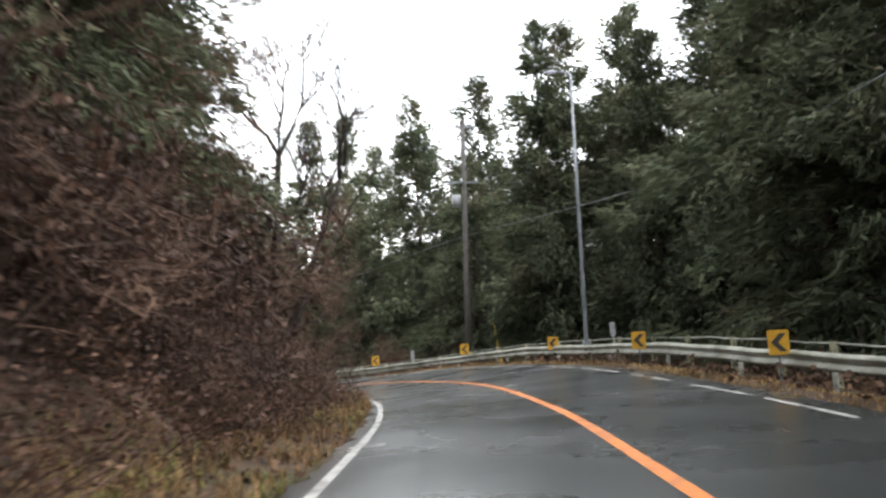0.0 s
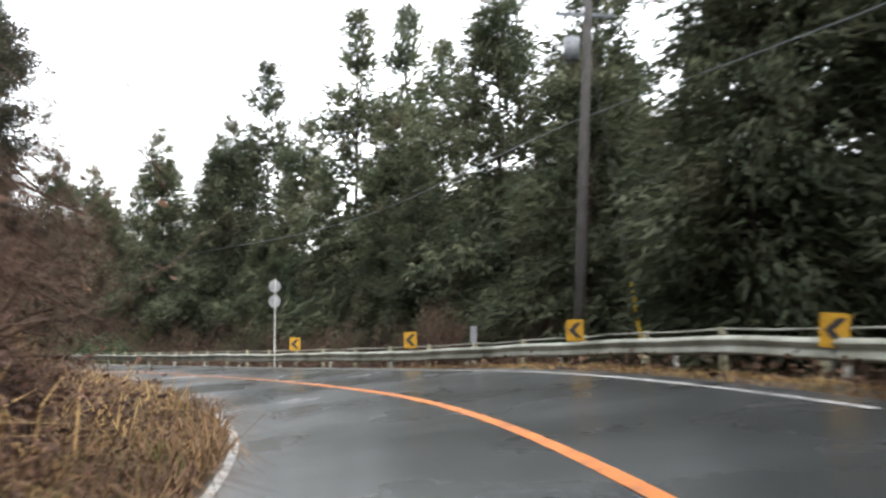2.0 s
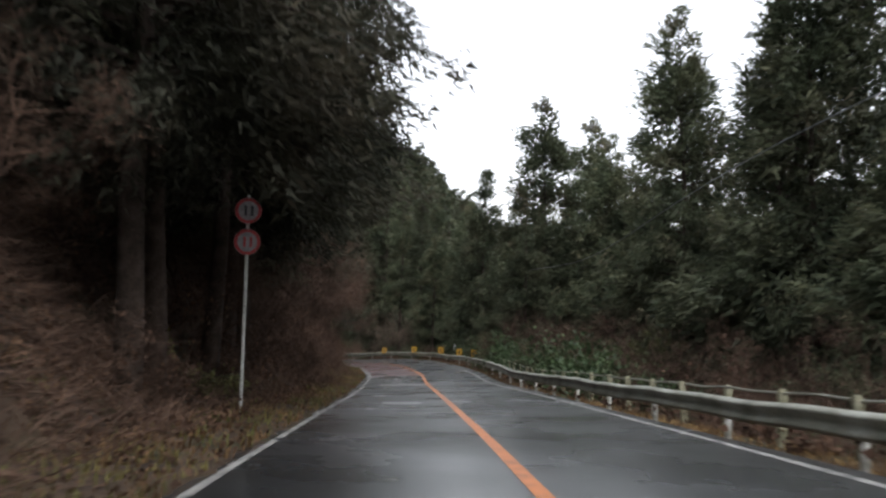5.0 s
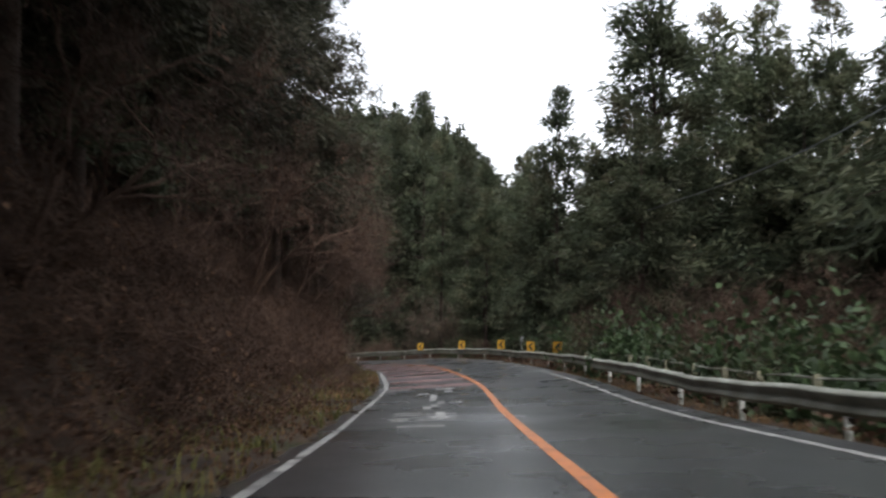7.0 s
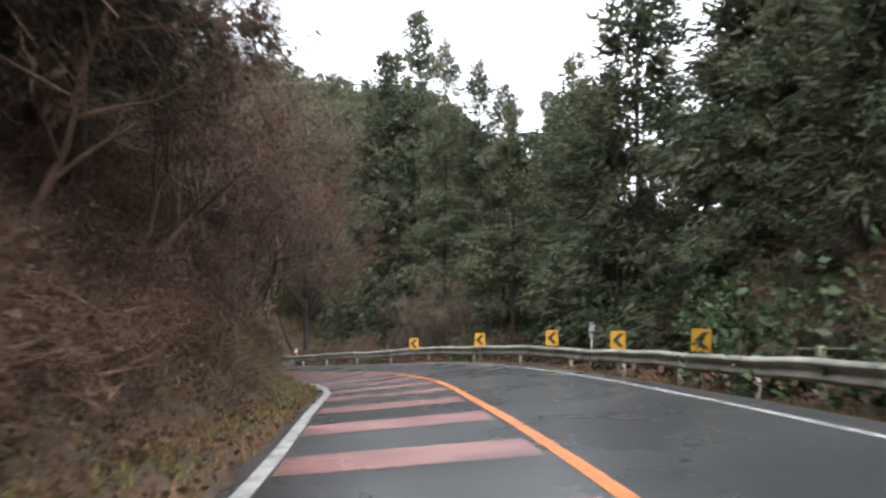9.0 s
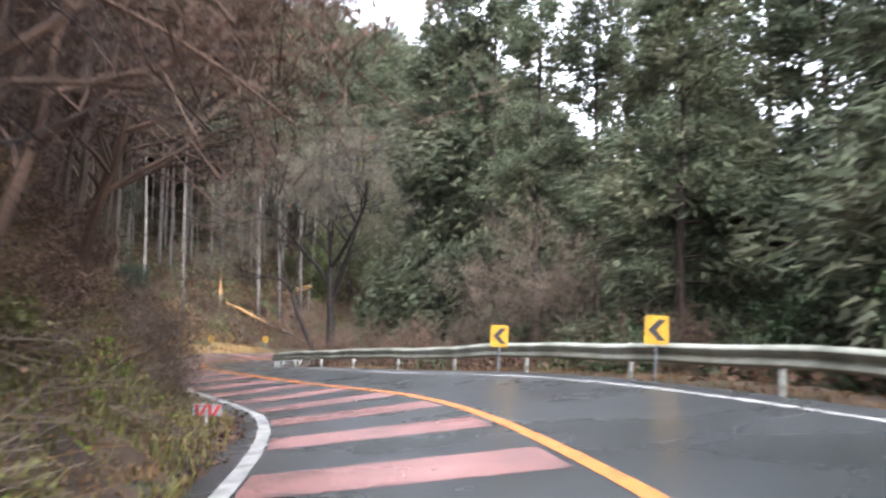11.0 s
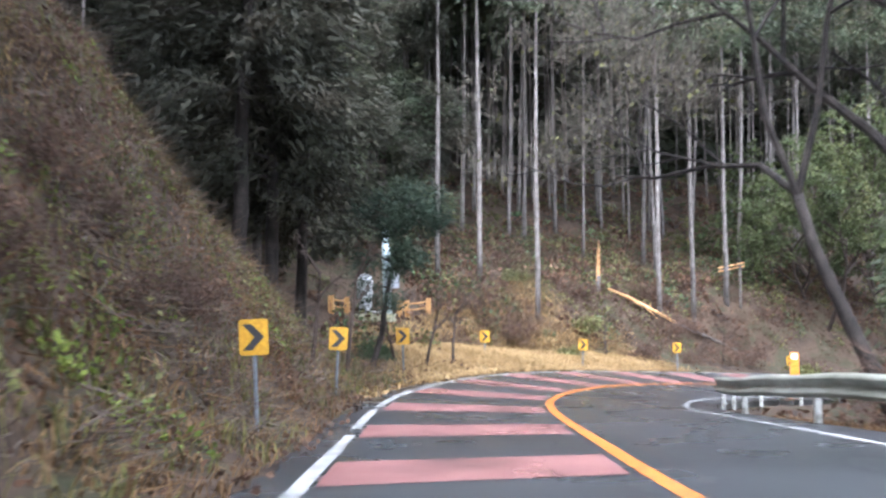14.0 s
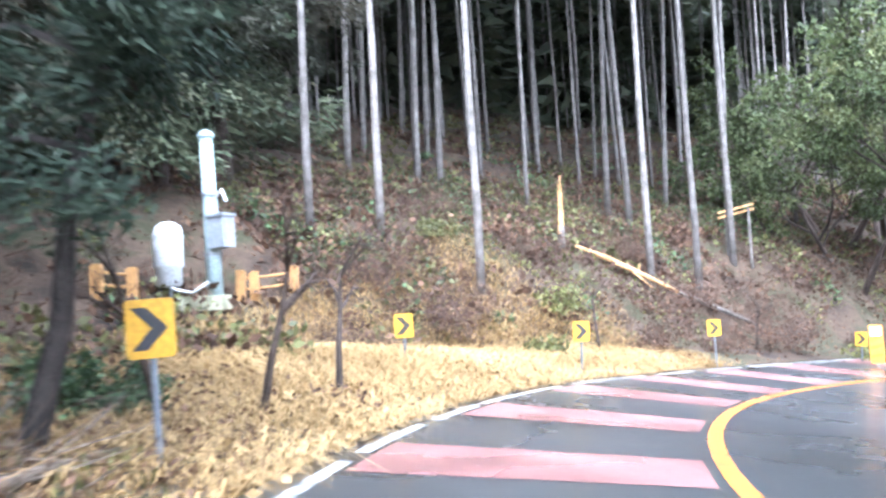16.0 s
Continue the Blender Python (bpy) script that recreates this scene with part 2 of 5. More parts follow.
# ---------------------------------------------------------------- mesh helpers
class Geo:
    """Collects vertices and faces, joined into one mesh."""

    def __init__(self):
        self.v, self.f, self.n = [], [], 0

    def add(self, v, f):
        v = np.asarray(v, float)
        self.v.append(v)
        self.f.extend([tuple(int(i) + self.n for i in q) for q in f])
        self.n += len(v)

    def quads(self, q):
        """q: array of k x 4 x 3."""
        q = np.asarray(q, float)
        k = len(q)
        self.v.append(q.reshape(-1, 3))
        self.f.extend((np.arange(k * 4).reshape(k, 4) + self.n).tolist())
        self.n += k * 4

    def box(self, lo, hi, m=None):
        x0, y0, z0 = lo
        x1, y1, z1 = hi
        v = np.array([(x0, y0, z0), (x1, y0, z0), (x1, y1, z0), (x0, y1, z0), (x0, y0, z1), (x1, y0, z1), (x1, y1, z1), (x0, y1, z1)])
        if m is not None:
            v = np.array([m @ Vector(p) for p in v])
        self.add(v, [(0, 3, 2, 1), (4, 5, 6, 7), (0, 1, 5, 4), (1, 2, 6, 5), (2, 3, 7, 6), (3, 0, 4, 7)])

    def tube(self, pts, rad, sides=6, cap=True):
        pts = np.asarray(pts, float)
        rad = np.broadcast_to(rad, (len(pts),))
        t = np.gradient(pts, axis=0)
        t /= np.linalg.norm(t, axis=1)[:, None] + 1e-9
        ref = np.where(np.abs(t[:, 2:3]) > 0.9, np.array([[1.0, 0, 0]]), np.array([[0, 0, 1.0]]))
        u = np.cross(t, ref)
        u /= np.linalg.norm(u, axis=1)[:, None] + 1e-9
        w = np.cross(t, u)
        a = np.arange(sides) * 2 * math.pi / sides
        ring = pts[:, None] + rad[:, None, None] * (np.cos(a)[None, :, None] * u[:, None] + np.sin(a)[None, :, None] * w[:, None])
        f = []
        for i in range(len(pts) - 1):
            for j in range(sides):
                k = (j + 1) % sides
                f.append((i * sides + j, i * sides + k, (i + 1) * sides + k, (i + 1) * sides + j))
        if cap:
            f.append(tuple(range(sides - 1, -1, -1)))
            f.append(tuple((len(pts) - 1) * sides + j for j in range(sides)))
        self.add(ring.reshape(-1, 3), f)

    def mesh(self, name, mat, smooth=False):
        me = bpy.data.meshes.new(name)
        me.from_pydata(np.concatenate(self.v).tolist(), [], self.f)
        me.materials.append(mat)
        if smooth:
            me.polygons.foreach_set("use_smooth", [True] * len(me.polygons))
        me.update()
        return me


def part(name, geo, mat, parent=None, label="", smooth=False):
    ob = new(name, geo.mesh(name, mat, smooth))
    if parent is not None:
        ob.parent = parent
    if label:
        tagged(ob, label)
    return ob


def thing(name, label, category, group="", kind=""):
    return tagged(new(name), label, category, group, kind)


# ---------------------------------------------------------------- the road's centre line: x, y, z, crossfall
LINE = np.array([
    (2.17, -22.84, 0.78, -0.041), (1.11, -13.75, 0.35, -0.037), (0.58, -4.45, -0.08, -0.027), (0.54, 5.04, -0.53, -0.002),
    (0.61, 14.70, -0.95, 0.037), (-0.23, 24.25, -1.45, 0.091), (-2.67, 33.34, -2.12, 0.114), (-7.00, 41.38, -2.86, 0.067),
    (-12.51, 48.88, -3.62, 0.034), (-18.70, 56.00, -4.36, 0.021), (-24.99, 62.99, -5.12, 0.024), (-31.24, 69.88, -5.88, 0.037),
    (-37.58, 76.76, -6.59, 0.034), (-44.11, 83.81, -7.12, 0.054), (-51.16, 90.43, -7.64, 0.071), (-58.20, 96.67, -8.25, 0.088),
    (-65.70, 101.63, -8.92, 0.097), (-74.33, 104.98, -9.70, 0.077), (-83.49, 107.79, -10.35, 0.032), (-91.97, 111.05, -10.92, -0.039),
    (-98.45, 116.40, -11.45, -0.083), (-102.71, 123.98, -12.08, -0.078), (-104.68, 133.82, -12.72, -0.080), (-104.30, 147.00, -13.40, -0.050)])


def spline(knots, n=24):
    p = np.vstack([2 * knots[0] - knots[1], knots, 2 * knots[-1] - knots[-2]])
    out = []
    for i in range(1, len(p) - 2):
        for u in np.arange(n) / n:
            a, b, c, d = p[i - 1], p[i], p[i + 1], p[i + 2]
            out.append(0.5 * (2 * b + (c - a) * u + (2 * a - 5 * b + 4 * c - d) * u * u + (3 * b - a - 3 * c + d) * u ** 3))
    out.append(p[-2])
    return np.array(out)


CL = spline(LINE)
CS = np.concatenate([[0], np.cumsum(np.hypot(*np.diff(CL[:, :2], axis=0).T))])
LENGTH = CS[-1]
CT = np.gradient(CL[:, :2], CS, axis=0)
CT /= np.hypot(*CT.T)[:, None]


def road(s, n=0.0, up=0.0):
    """Points at s along the centre line, n to its right, up above the road's plane."""
    s, n = np.asarray(s, float), np.asarray(n, float)
    x, y, z, c = (np.interp(s, CS, CL[:, i]) for i in range(4))
    tx, ty = np.interp(s, CS, CT[:, 0]), np.interp(s, CS, CT[:, 1])
    return np.stack(np.broadcast_arrays(x + n * ty, y - n * tx, z + c * np.clip(n, -4.5, 6) + up), -1)


def heading(s):
    return math.degrees(math.atan2(-np.interp(s, CS, CT[:, 0]), np.interp(s, CS, CT[:, 1])))


def to_road(xy):
    """s and n of plan points (k x 2)."""
    xy = np.asarray(xy, float)
    best = np.empty(len(xy), int)
    for i in range(0, len(xy), 4000):
        d = (xy[i:i + 4000, None, 0] - CL[None, :, 0]) ** 2 + (xy[i:i + 4000, None, 1] - CL[None, :, 1]) ** 2
        best[i:i + 4000] = d.argmin(1)
    v = xy - CL[best, :2]
    t = CT[best]
    return CS[best] + (v * t).sum(1), v[:, 0] * t[:, 1] - v[:, 1] * t[:, 0], np.hypot(v[:, 0], v[:, 1])


def smooth_step(a, b, x):
    u = np.clip((x - a) / (b - a), 0, 1)
    return u * u * (3 - 2 * u)


RAIL_S = np.array([0, 45, 54, 62, 69, 76, 90, 120, 134, 141, 146, 152, 160, 170, 182, 215])
RAIL_N = np.array([5.2, 5.4, 5.45, 5.45, 4.8, 4.3, 3.95, 4.05, 4.7, 4.75, 4.35, 3.95, 3.75, 3.65, 3.4, 3.4])


TOP_S = np.array([0, 46, 54, 61, 69, 76, 86, 120, 134, 141, 145, 150, 155, 182])
TOP_UP = np.array([0.36, 0.33, 0.32, 0.36, 0.40, 0.46, 0.50, 0.50, 0.38, 0.36, 0.46, 0.55, 0.62, 0.66])


def rail_up(s):
    """The guard rail's top above the road's plane."""
    return np.interp(s, TOP_S, TOP_UP)


def rail_n(s):
    return np.interp(s, RAIL_S, RAIL_N)


def hash_noise(x, y, cell):
    """Smooth value noise in numpy, about -1 to 1."""
    gx, gy = x / cell, y / cell
    ix, iy = np.floor(gx), np.floor(gy)
    fx, fy = gx - ix, gy - iy
    fx, fy = fx * fx * (3 - 2 * fx), fy * fy * (3 - 2 * fy)

    def h(a, b):
        v = np.sin(a * 127.1 + b * 311.7) * 43758.5453
        return (v - np.floor(v)) * 2 - 1
    return (h(ix, iy) * (1 - fx) + h(ix + 1, iy) * fx) * (1 - fy) + (h(ix, iy + 1) * (1 - fx) + h(ix + 1, iy + 1) * fx) * fy


def ground_height(xy):
    """The ground's height at plan points: road bed, verge, bank uphill, slope downhill."""
    xy = np.asarray(xy, float)
    s, n, dist = to_road(xy)
    sc = np.clip(s, 0, LENGTH)
    base = np.interp(sc, CS, CL[:, 2]) + np.interp(sc, CS, CL[:, 3]) * np.clip(n, -4.5, 6)
    left = np.where(n < 0, dist, 0)
    right = np.where(n >= 0, dist, 0)
    x, y = xy[:, 0], xy[:, 1]
    rough = 0.10 * hash_noise(x, y, 0.9) + 0.25 * hash_noise(x, y, 3.1) + 0.5 * hash_noise(x, y, 8.3)
    # uphill side: width of the flat verge and steepness of the bank along the road
    verge = np.interp(sc, [0, 40, 55, 66, 76, 84, 90, 100, 128, 138, 150, 160, 173, 178, 183, 185, 192, 205, 225],
                      [4.6, 4.7, 5.6, 5.6, 4.9, 4.7, 5.4, 5.0, 4.6, 4.0, 4.0, 4.0, 4.0, 4.4, 8.8, 9.8, 6.0, 4.6, 4.6])
    steep = np.interp(sc, [0, 45, 60, 74, 84, 92, 100, 128, 140, 158, 175, 181, 188, 194, 225], [0.8, 0.8, 0.7, 1.5, 1.6, 1.0, 1.1, 1.0, 1.4, 1.45, 1.45, 0.42, 0.5, 0.85, 0.85])
    tall = np.interp(sc, [0, 60, 80, 128, 140, 158, 176, 183, 194, 225], [5.0, 4.0, 6.0, 6.0, 6.5, 6.3, 6.0, 4.0, 3.2, 3.2])
    d = np.maximum(left - verge, 0)
    bank = np.minimum(d * steep, tall + (d - tall / steep) * 0.42)
    bank = np.where(d * steep > tall, tall + (d - tall / steep) * 0.42, d * steep)
    across = (x + 13.4) * 0.785 + (y - 48.4) * 0.62
    toward = np.degrees(np.arctan2(-(x + 13.5), y - 48.5))
    far_hill = 38 * smooth_step(150, 260, np.hypot(x + 13, y - 48)) * (0.3 + 0.7 * smooth_step(33, 45, toward))
    bank = np.minimum(bank, np.maximum(4.0, 6.0 - 0.8 * across) + far_hill)
    bank = np.where(bank > 55, 55 + (bank - 55) * 0.15, bank)
    swell = np.interp(sc, [168, 178, 188, 200], [0, 0.5, 0.5, 0.1]) * smooth_step(3.4, 7, left)
    up = bank + 0.12 * smooth_step(3.25, 4.2, left) + swell
    # downhill side
    r = rail_n(np.minimum(sc, 215)) + 0.9
    d2 = np.maximum(right - r, 0)
    fall = np.interp(sc, [0, 60, 90, 225], [0.30, 0.30, 0.45, 0.40])
    shoulder = (rail_up(np.minimum(sc, 182)) - 0.76) * smooth_step(3.3, 5.0, right + 5.0 - rail_n(np.minimum(sc, 215)))
    down = -np.minimum(d2 * fall, 6 + 0.03 * d2) + shoulder
    bed = -0.14 * (1 - smooth_step(3.1, 3.5, np.where(n < 0, left, right * 0.97)))
    amp = smooth_step(3.4, 7.0, np.maximum(left, right)) * np.clip(np.minimum(dist, 60) / 12, 0.25, 2.2)
    amp = amp * (1 + 0.9 * smooth_step(136, 144, sc) * (1 - smooth_step(172, 180, sc)) * smooth_step(4.4, 6.0, left) * (1 - smooth_step(9, 14, left)))
    return base + np.where(n < 0, up, down) + bed + rough * amp


def axis(lo, hi, step, far):
    core = np.arange(lo, hi, step)
    k = step * 1.35 ** np.arange(1, 40)
    out = np.cumsum(k)
    out = out[out < far]
    return np.concatenate([lo - out[::-1], core, core[-1] + out])


gx, gy = axis(-132, 34, 0.7, 1400), axis(-14, 152, 0.7, 1400)
GX, GY = np.meshgrid(gx, gy)
gxy = np.stack([GX.ravel(), GY.ravel()], 1)
gz = ground_height(gxy)
ground_geo = Geo()
nx, ny = len(gx), len(gy)
ii = (np.arange(ny - 1)[:, None] * nx + np.arange(nx - 1)[None]).ravel()
ground_geo.add(np.column_stack([gxy, gz]), np.stack([ii, ii + 1, ii + nx + 1, ii + nx], 1))
tagged(part("ground", ground_geo, soil, smooth=True), "brown leaf-littered soil of a wooded hillside", "ground", kind="structure")


def ground_z(x, y):
    return float(ground_height([(x, y)])[0])


def ground_at(xy):
    """Interpolated from the sheet itself, so that things stand on it."""
    xy = np.asarray(xy, float).reshape(-1, 2)
    i = np.clip(np.searchsorted(gx, xy[:, 0]) - 1, 0, nx - 2)
    j = np.clip(np.searchsorted(gy, xy[:, 1]) - 1, 0, ny - 2)
    u = (xy[:, 0] - gx[i]) / (gx[i + 1] - gx[i])
    v = (xy[:, 1] - gy[j]) / (gy[j + 1] - gy[j])
    Z = gz.reshape(ny, nx)
    return (Z[j, i] * (1 - u) + Z[j, i + 1] * u) * (1 - v) + (Z[j + 1, i] * (1 - u) + Z[j + 1, i + 1] * u) * v


def on_ground(s, n, sink=0.05):
    p = road(s, n)
    return Vector((p[0], p[1], float(ground_at([p[:2]])[0]) - sink))


# ---------------------------------------------------------------- carriageway and its paint
def strip(s0, s1, n0, n1, up, step=0.7, across=1, thick=0.0):
    g = Geo()
    k = max(2, int(round((s1 - s0) / step)) + 1)
    s = np.linspace(s0, s1, k)
    n0, n1 = (f(s) if callable(f) else np.full(k, f) for f in (n0, n1))
    rows = np.stack([road(s, n0 + (n1 - n0) * j / across, up) for j in range(across + 1)], 1)
    w = across + 1
    f = [(i * w + j, i * w + j + 1, (i + 1) * w + j + 1, (i + 1) * w + j) for i in range(k - 1) for j in range(across)]
    g.add(rows.reshape(-1, 3), f)
    if thick:
        for edge in (0, across):
            a = rows[:, edge]
            b = a - np.array([0, 0, thick])
            g.add(np.concatenate([a, b]), [(i, i + 1, k + i + 1, k + i) for i in range(k - 1)])
    return g


WIDE_S = np.arange(26, 195, 12.0)
WIDE_L = np.array([2.79, 2.79, 2.9, 2.92, 2.86, 2.9, 2.87, 2.75, 2.77, 2.83, 2.85, 2.75, 2.85, 2.95, 2.9])
WIDE_R = np.array([2.8, 2.85, 2.93, 2.91, 2.94, 2.98, 2.96, 2.75, 2.75, 2.88, 2.82, 2.68, 2.62, 2.66, 2.7])


def edge_l(s):
    return -np.interp(s, WIDE_S, WIDE_L)


def edge_r(s):
    return np.interp(s, WIDE_S, WIDE_R)


road_ob = tagged(part("road", strip(0.5, LENGTH - 0.5, -3.4, 3.3, 0, across=12, thick=0.2), asphalt, smooth=True), "wet dark grey asphalt road with two lanes", "road", kind="structure")
part("centre_line", strip(0.5, LENGTH - 0.5, -0.075, 0.075, 0.005), orange_paint, road_ob, "continuous orange centre line")
rg = random.Random(9)


def worn_line(s0, s1, edge, half, run, gap):
    """An edge line in stretches with worn gaps between them."""
    while s0 < s1:
        s2 = min(s1, s0 + rg.uniform(*run))
        w = half * rg.uniform(0.85, 1.1)
        part("edge_line", strip(s0, s2, lambda s: edge(s) - w, lambda s: edge(s) + w, 0.005, 0.4), white_paint, road_ob, "worn white edge line")
        s0 = s2 + rg.uniform(*gap)


worn_line(0.5, 54, edge_l, 0.055, (3, 9), (0.03, 0.3))
worn_line(54, 66, edge_l, 0.062, (9, 20), (0.02, 0.1))
worn_line(66, 90, edge_l, 0.06, (3, 9), (0.03, 0.3))
worn_line(90, 122, edge_l, 0.06, (1.5, 5), (0.05, 0.5))
worn_line(122, 170, edge_l, 0.08, (7, 16), (0.02, 0.12))
worn_line(170, LENGTH - 0.5, edge_l, 0.07, (1.2, 3.4), (0.15, 0.7))
worn_line(22, 54, edge_r, 0.055, (0.8, 4.5), (0.3, 1.6))
worn_line(54, LENGTH - 0.5, edge_r, 0.058, (8, 18), (0.02, 0.15))
for k in range(26):
    s0 = 121.97 + 3.28 * k
    if s0 + 1.3 < LENGTH:
        part("red_band", strip(s0, s0 + 1.28, lambda s: edge_l(s) + 0.12, -0.16, 0.004, 0.4, 4), red_paint, road_ob)


def verge_in(s):
    """Where the soil of the verge begins, left of the centre line."""
    return np.interp(s, [0, 138, 148, 176, 186, 222], [3.03, 3.03, 3.3, 3.3, 3.12, 3.1])


vs = np.arange(3.0, LENGTH - 1, 0.3)
jag = 0.05 * np.sin(vs * 2.3) + 0.04 * np.sin(vs * 5.9 + 1) + 0.03 * np.sin(vs * 11.7)
verge_rows = []
for k, off in enumerate((0.0, 0.0, 0.22, 0.55, 0.95, 1.4)):
    p = road(vs, -(verge_in(vs) + jag * (1 if off < 0.3 else 0.3) + off))
    low = p[:, 2] + (-0.02, 0.014, 0.035, 0.05, 0.06, 0.02)[k] + (0.02 * np.sin(vs * 3.7 + k) if off > 0.1 else 0)
    g_z = ground_at(p[:, :2])
    p[:, 2] = np.maximum(low, g_z + 0.02) if k < 5 else np.minimum(low, g_z - 0.05)
    verge_rows.append(p)
g = Geo()
kv = len(vs)
g.add(np.concatenate(verge_rows), [(j * kv + i, j * kv + i + 1, (j + 1) * kv + i + 1, (j + 1) * kv + i) for j in range(5) for i in range(kv - 1)])
tagged(part("verge", g, soil, smooth=True), "brown soil verge with an uneven edge beside the white line", "verge", kind="structure")
# worn white lettering on the lane, no longer legible: strokes as plain bars (s0, s1, n0, n1)
STROKES = [(111.5, 113.2, -1.28, -1.10), (111.4, 111.7, -1.48, -0.9), (112.05, 112.25, -1.47, -0.92), (112.6, 112.8, -1.45, -0.9), (112.9, 113.1, -2.05, -1.55),
           (112.4, 112.6, -2.05, -1.58), (111.5, 111.8, -2.02, -1.72), (116.4, 118.5, -1.46, -1.3), (115.6, 115.85, -1.03, -0.9), (115.6, 115.85, -0.85, -0.72),
           (114.0, 114.5, -1.55, -1.38), (114.6, 115.2, -1.4, -1.25), (115.3, 116.0, -1.26, -1.1), (118.8, 119.1, -1.8, -1.5), (120.6, 121.1, -1.32, -0.8), (119.3, 120.0, -1.1, -0.88), (110.1, 110.4, -1.88, -1.13)]
for a0, a1, c0, c1 in STROKES:
    part("stroke", strip(a0, a1, c0, c1, 0.005, 0.3), white_paint, road_ob)


# ---------------------------------------------------------------- guard rail, fence, kerb
def stuff(ob):
    return tagged(ob, kind="stuff")


RAIL_END = 208.0
guard_rail = thing("guard_rail", "weathered galvanised W-beam guard rail on white posts", "guard rail")
PROFILE = [(0.05, 0.17), (0.02, 0.165), (-0.055, 0.125), (-0.06, 0.09), (0.0, 0.03), (0.0, -0.03), (-0.06, -0.09), (-0.055, -0.125), (0.02, -0.165), (0.05, -0.17)]


def beam(s0, s1):
    g = Geo()
    s = np.arange(s0, s1 + 0.01, 0.5)
    sag = 0.015 * np.sin(s * 0.7) + 0.01 * np.sin(s * 1.9 + 1)
    lean = 0.02 * np.sin(s * 0.43 + 2)
    rows = np.stack([road(s, rail_n(s) - 0.08 + dn + lean, 0) + np.stack([0 * s, 0 * s, rail_up(s) - 0.17 + dz + sag], 1) for dn, dz in PROFILE], 1)
    k, w = len(s), len(PROFILE)
    back = np.stack([road(s, rail_n(s) - 0.08 + dn + lean + 0.012, 0) + np.stack([0 * s, 0 * s, rail_up(s) - 0.17 + dz * 0.985 + sag], 1) for dn, dz in PROFILE], 1)
    f = [(i * w + j, (i + 1) * w + j, (i + 1) * w + j + 1, i * w + j + 1) for i in range(k - 1) for j in range(w - 1)]
    g.add(rows.reshape(-1, 3), f)
    g.add(back.reshape(-1, 3), [q[::-1] for q in f])
    return g


for s0 in np.arange(2.0, RAIL_END - 1, 4.0):
    part("beam", beam(s0, min(s0 + 4.0, RAIL_END)), rail_metal, guard_rail, smooth=True)
# rounded end piece
endg = Geo()
c0 = road(RAIL_END, rail_n(RAIL_END) - 0.08)
a = np.linspace(-math.pi / 2, math.pi / 2, 9)
hd = math.radians(heading(RAIL_END))
fw, rt = np.array([-math.sin(hd), math.cos(hd), 0]), np.array([math.cos(hd), math.sin(hd), 0])
ring = np.array([c0 + fw * 0.22 * math.cos(t) + rt * (0.22 + 0.22 * math.sin(t)) for t in a])
e_up = float(rail_up(RAIL_END))
wv = np.concatenate([ring + (0, 0, e_up), ring + (0, 0, e_up - 0.34)])
endg.add(wv, [(i, i + 1, 10 + i, 9 + i) for i in range(8)])
endg.add(wv - np.array([*(fw[:2] * 0.006), 0]), [(9 + i, 10 + i, i + 1, i) for i in range(8)])
part("end_piece", endg, rail_metal, guard_rail, "rounded end wing")
post_mesh = Geo()
post_mesh.tube([(0, 0, -1.2), (0, 0, -0.02)], 0.057, 10)
post_mesh.box((-0.03, -0.10, -0.28), (0.03, -0.03, -0.08))
post_me = post_mesh.mesh("post", post_metal, True)
rng = random.Random(4)
for s in np.arange(4.3, RAIL_END, 3.84):
    p = road(s, rail_n(s) + 0.05)
    ob = new("post", post_me)
    ob.parent = guard_rail
    ob.matrix_basis = pose(p[0], p[1], p[2] + rail_up(s), rng.uniform(-2, 2), rng.uniform(-2, 2), heading(s))

# old pipe fence behind the rail
fence = thing("pipe_fence", "old pipe fence with mossy concrete posts behind the guard rail", "fence")
old_post = Geo()
old_post.box((-0.06, -0.06, -0.8), (0.06, 0.06, 0.86))
old_post.box((-0.05, -0.05, 0.86), (0.05, 0.05, 0.89))
old_me = old_post.mesh("fence_post", concrete_post)
for s in np.arange(18.0, 132, 2.2):
    p = road(s, rail_n(s) + 0.75)
    ob = new("fence_post", old_me)
    ob.parent = fence
    ob.matrix_basis = pose(p[0], p[1], p[2] + rail_up(s) - 0.78, rng.uniform(-4, 4), rng.uniform(-4, 4), heading(s))
for s0 in np.arange(18.0, 130, 8.8):
    for up in (0.5, 0.84):
        g = Geo()
        s = np.arange(s0, s0 + 8.81, 1.1)
        q = road(s, rail_n(s) + 0.75)
        q[:, 2] = q[:, 2] + rail_up(s) - 0.78 + up + 0.02 * np.sin(s * 2.1)
        g.tube(q, 0.022, 6)
        part("pipe", g, rail_metal, fence)

# ---------------------------------------------------------------- signs and poles
def plate(w, h, t=0.012, r=0.03):
    """A rounded plate standing in the xz plane, facing -y."""
    pts = []
    for cx, cz, a0 in ((w / 2 - r, h / 2 - r, 0), (-w / 2 + r, h / 2 - r, 90), (-w / 2 + r, -h / 2 + r, 180), (w / 2 - r, -h / 2 + r, 270)):
        for a in (0, 30, 60, 90):
            pts.append((cx + r * math.cos(radians(a0 + a)), cz + r * math.sin(radians(a0 + a))))
    k = len(pts)
    g = Geo()
    g.add([(x, -t / 2, z) for x, z in pts] + [(x, t / 2, z) for x, z in pts],
          [tuple(range(k)), tuple(range(2 * k - 1, k - 1, -1))] + [(i, k + i, k + (i + 1) % k, (i + 1) % k) for i in range(k)])
    return g


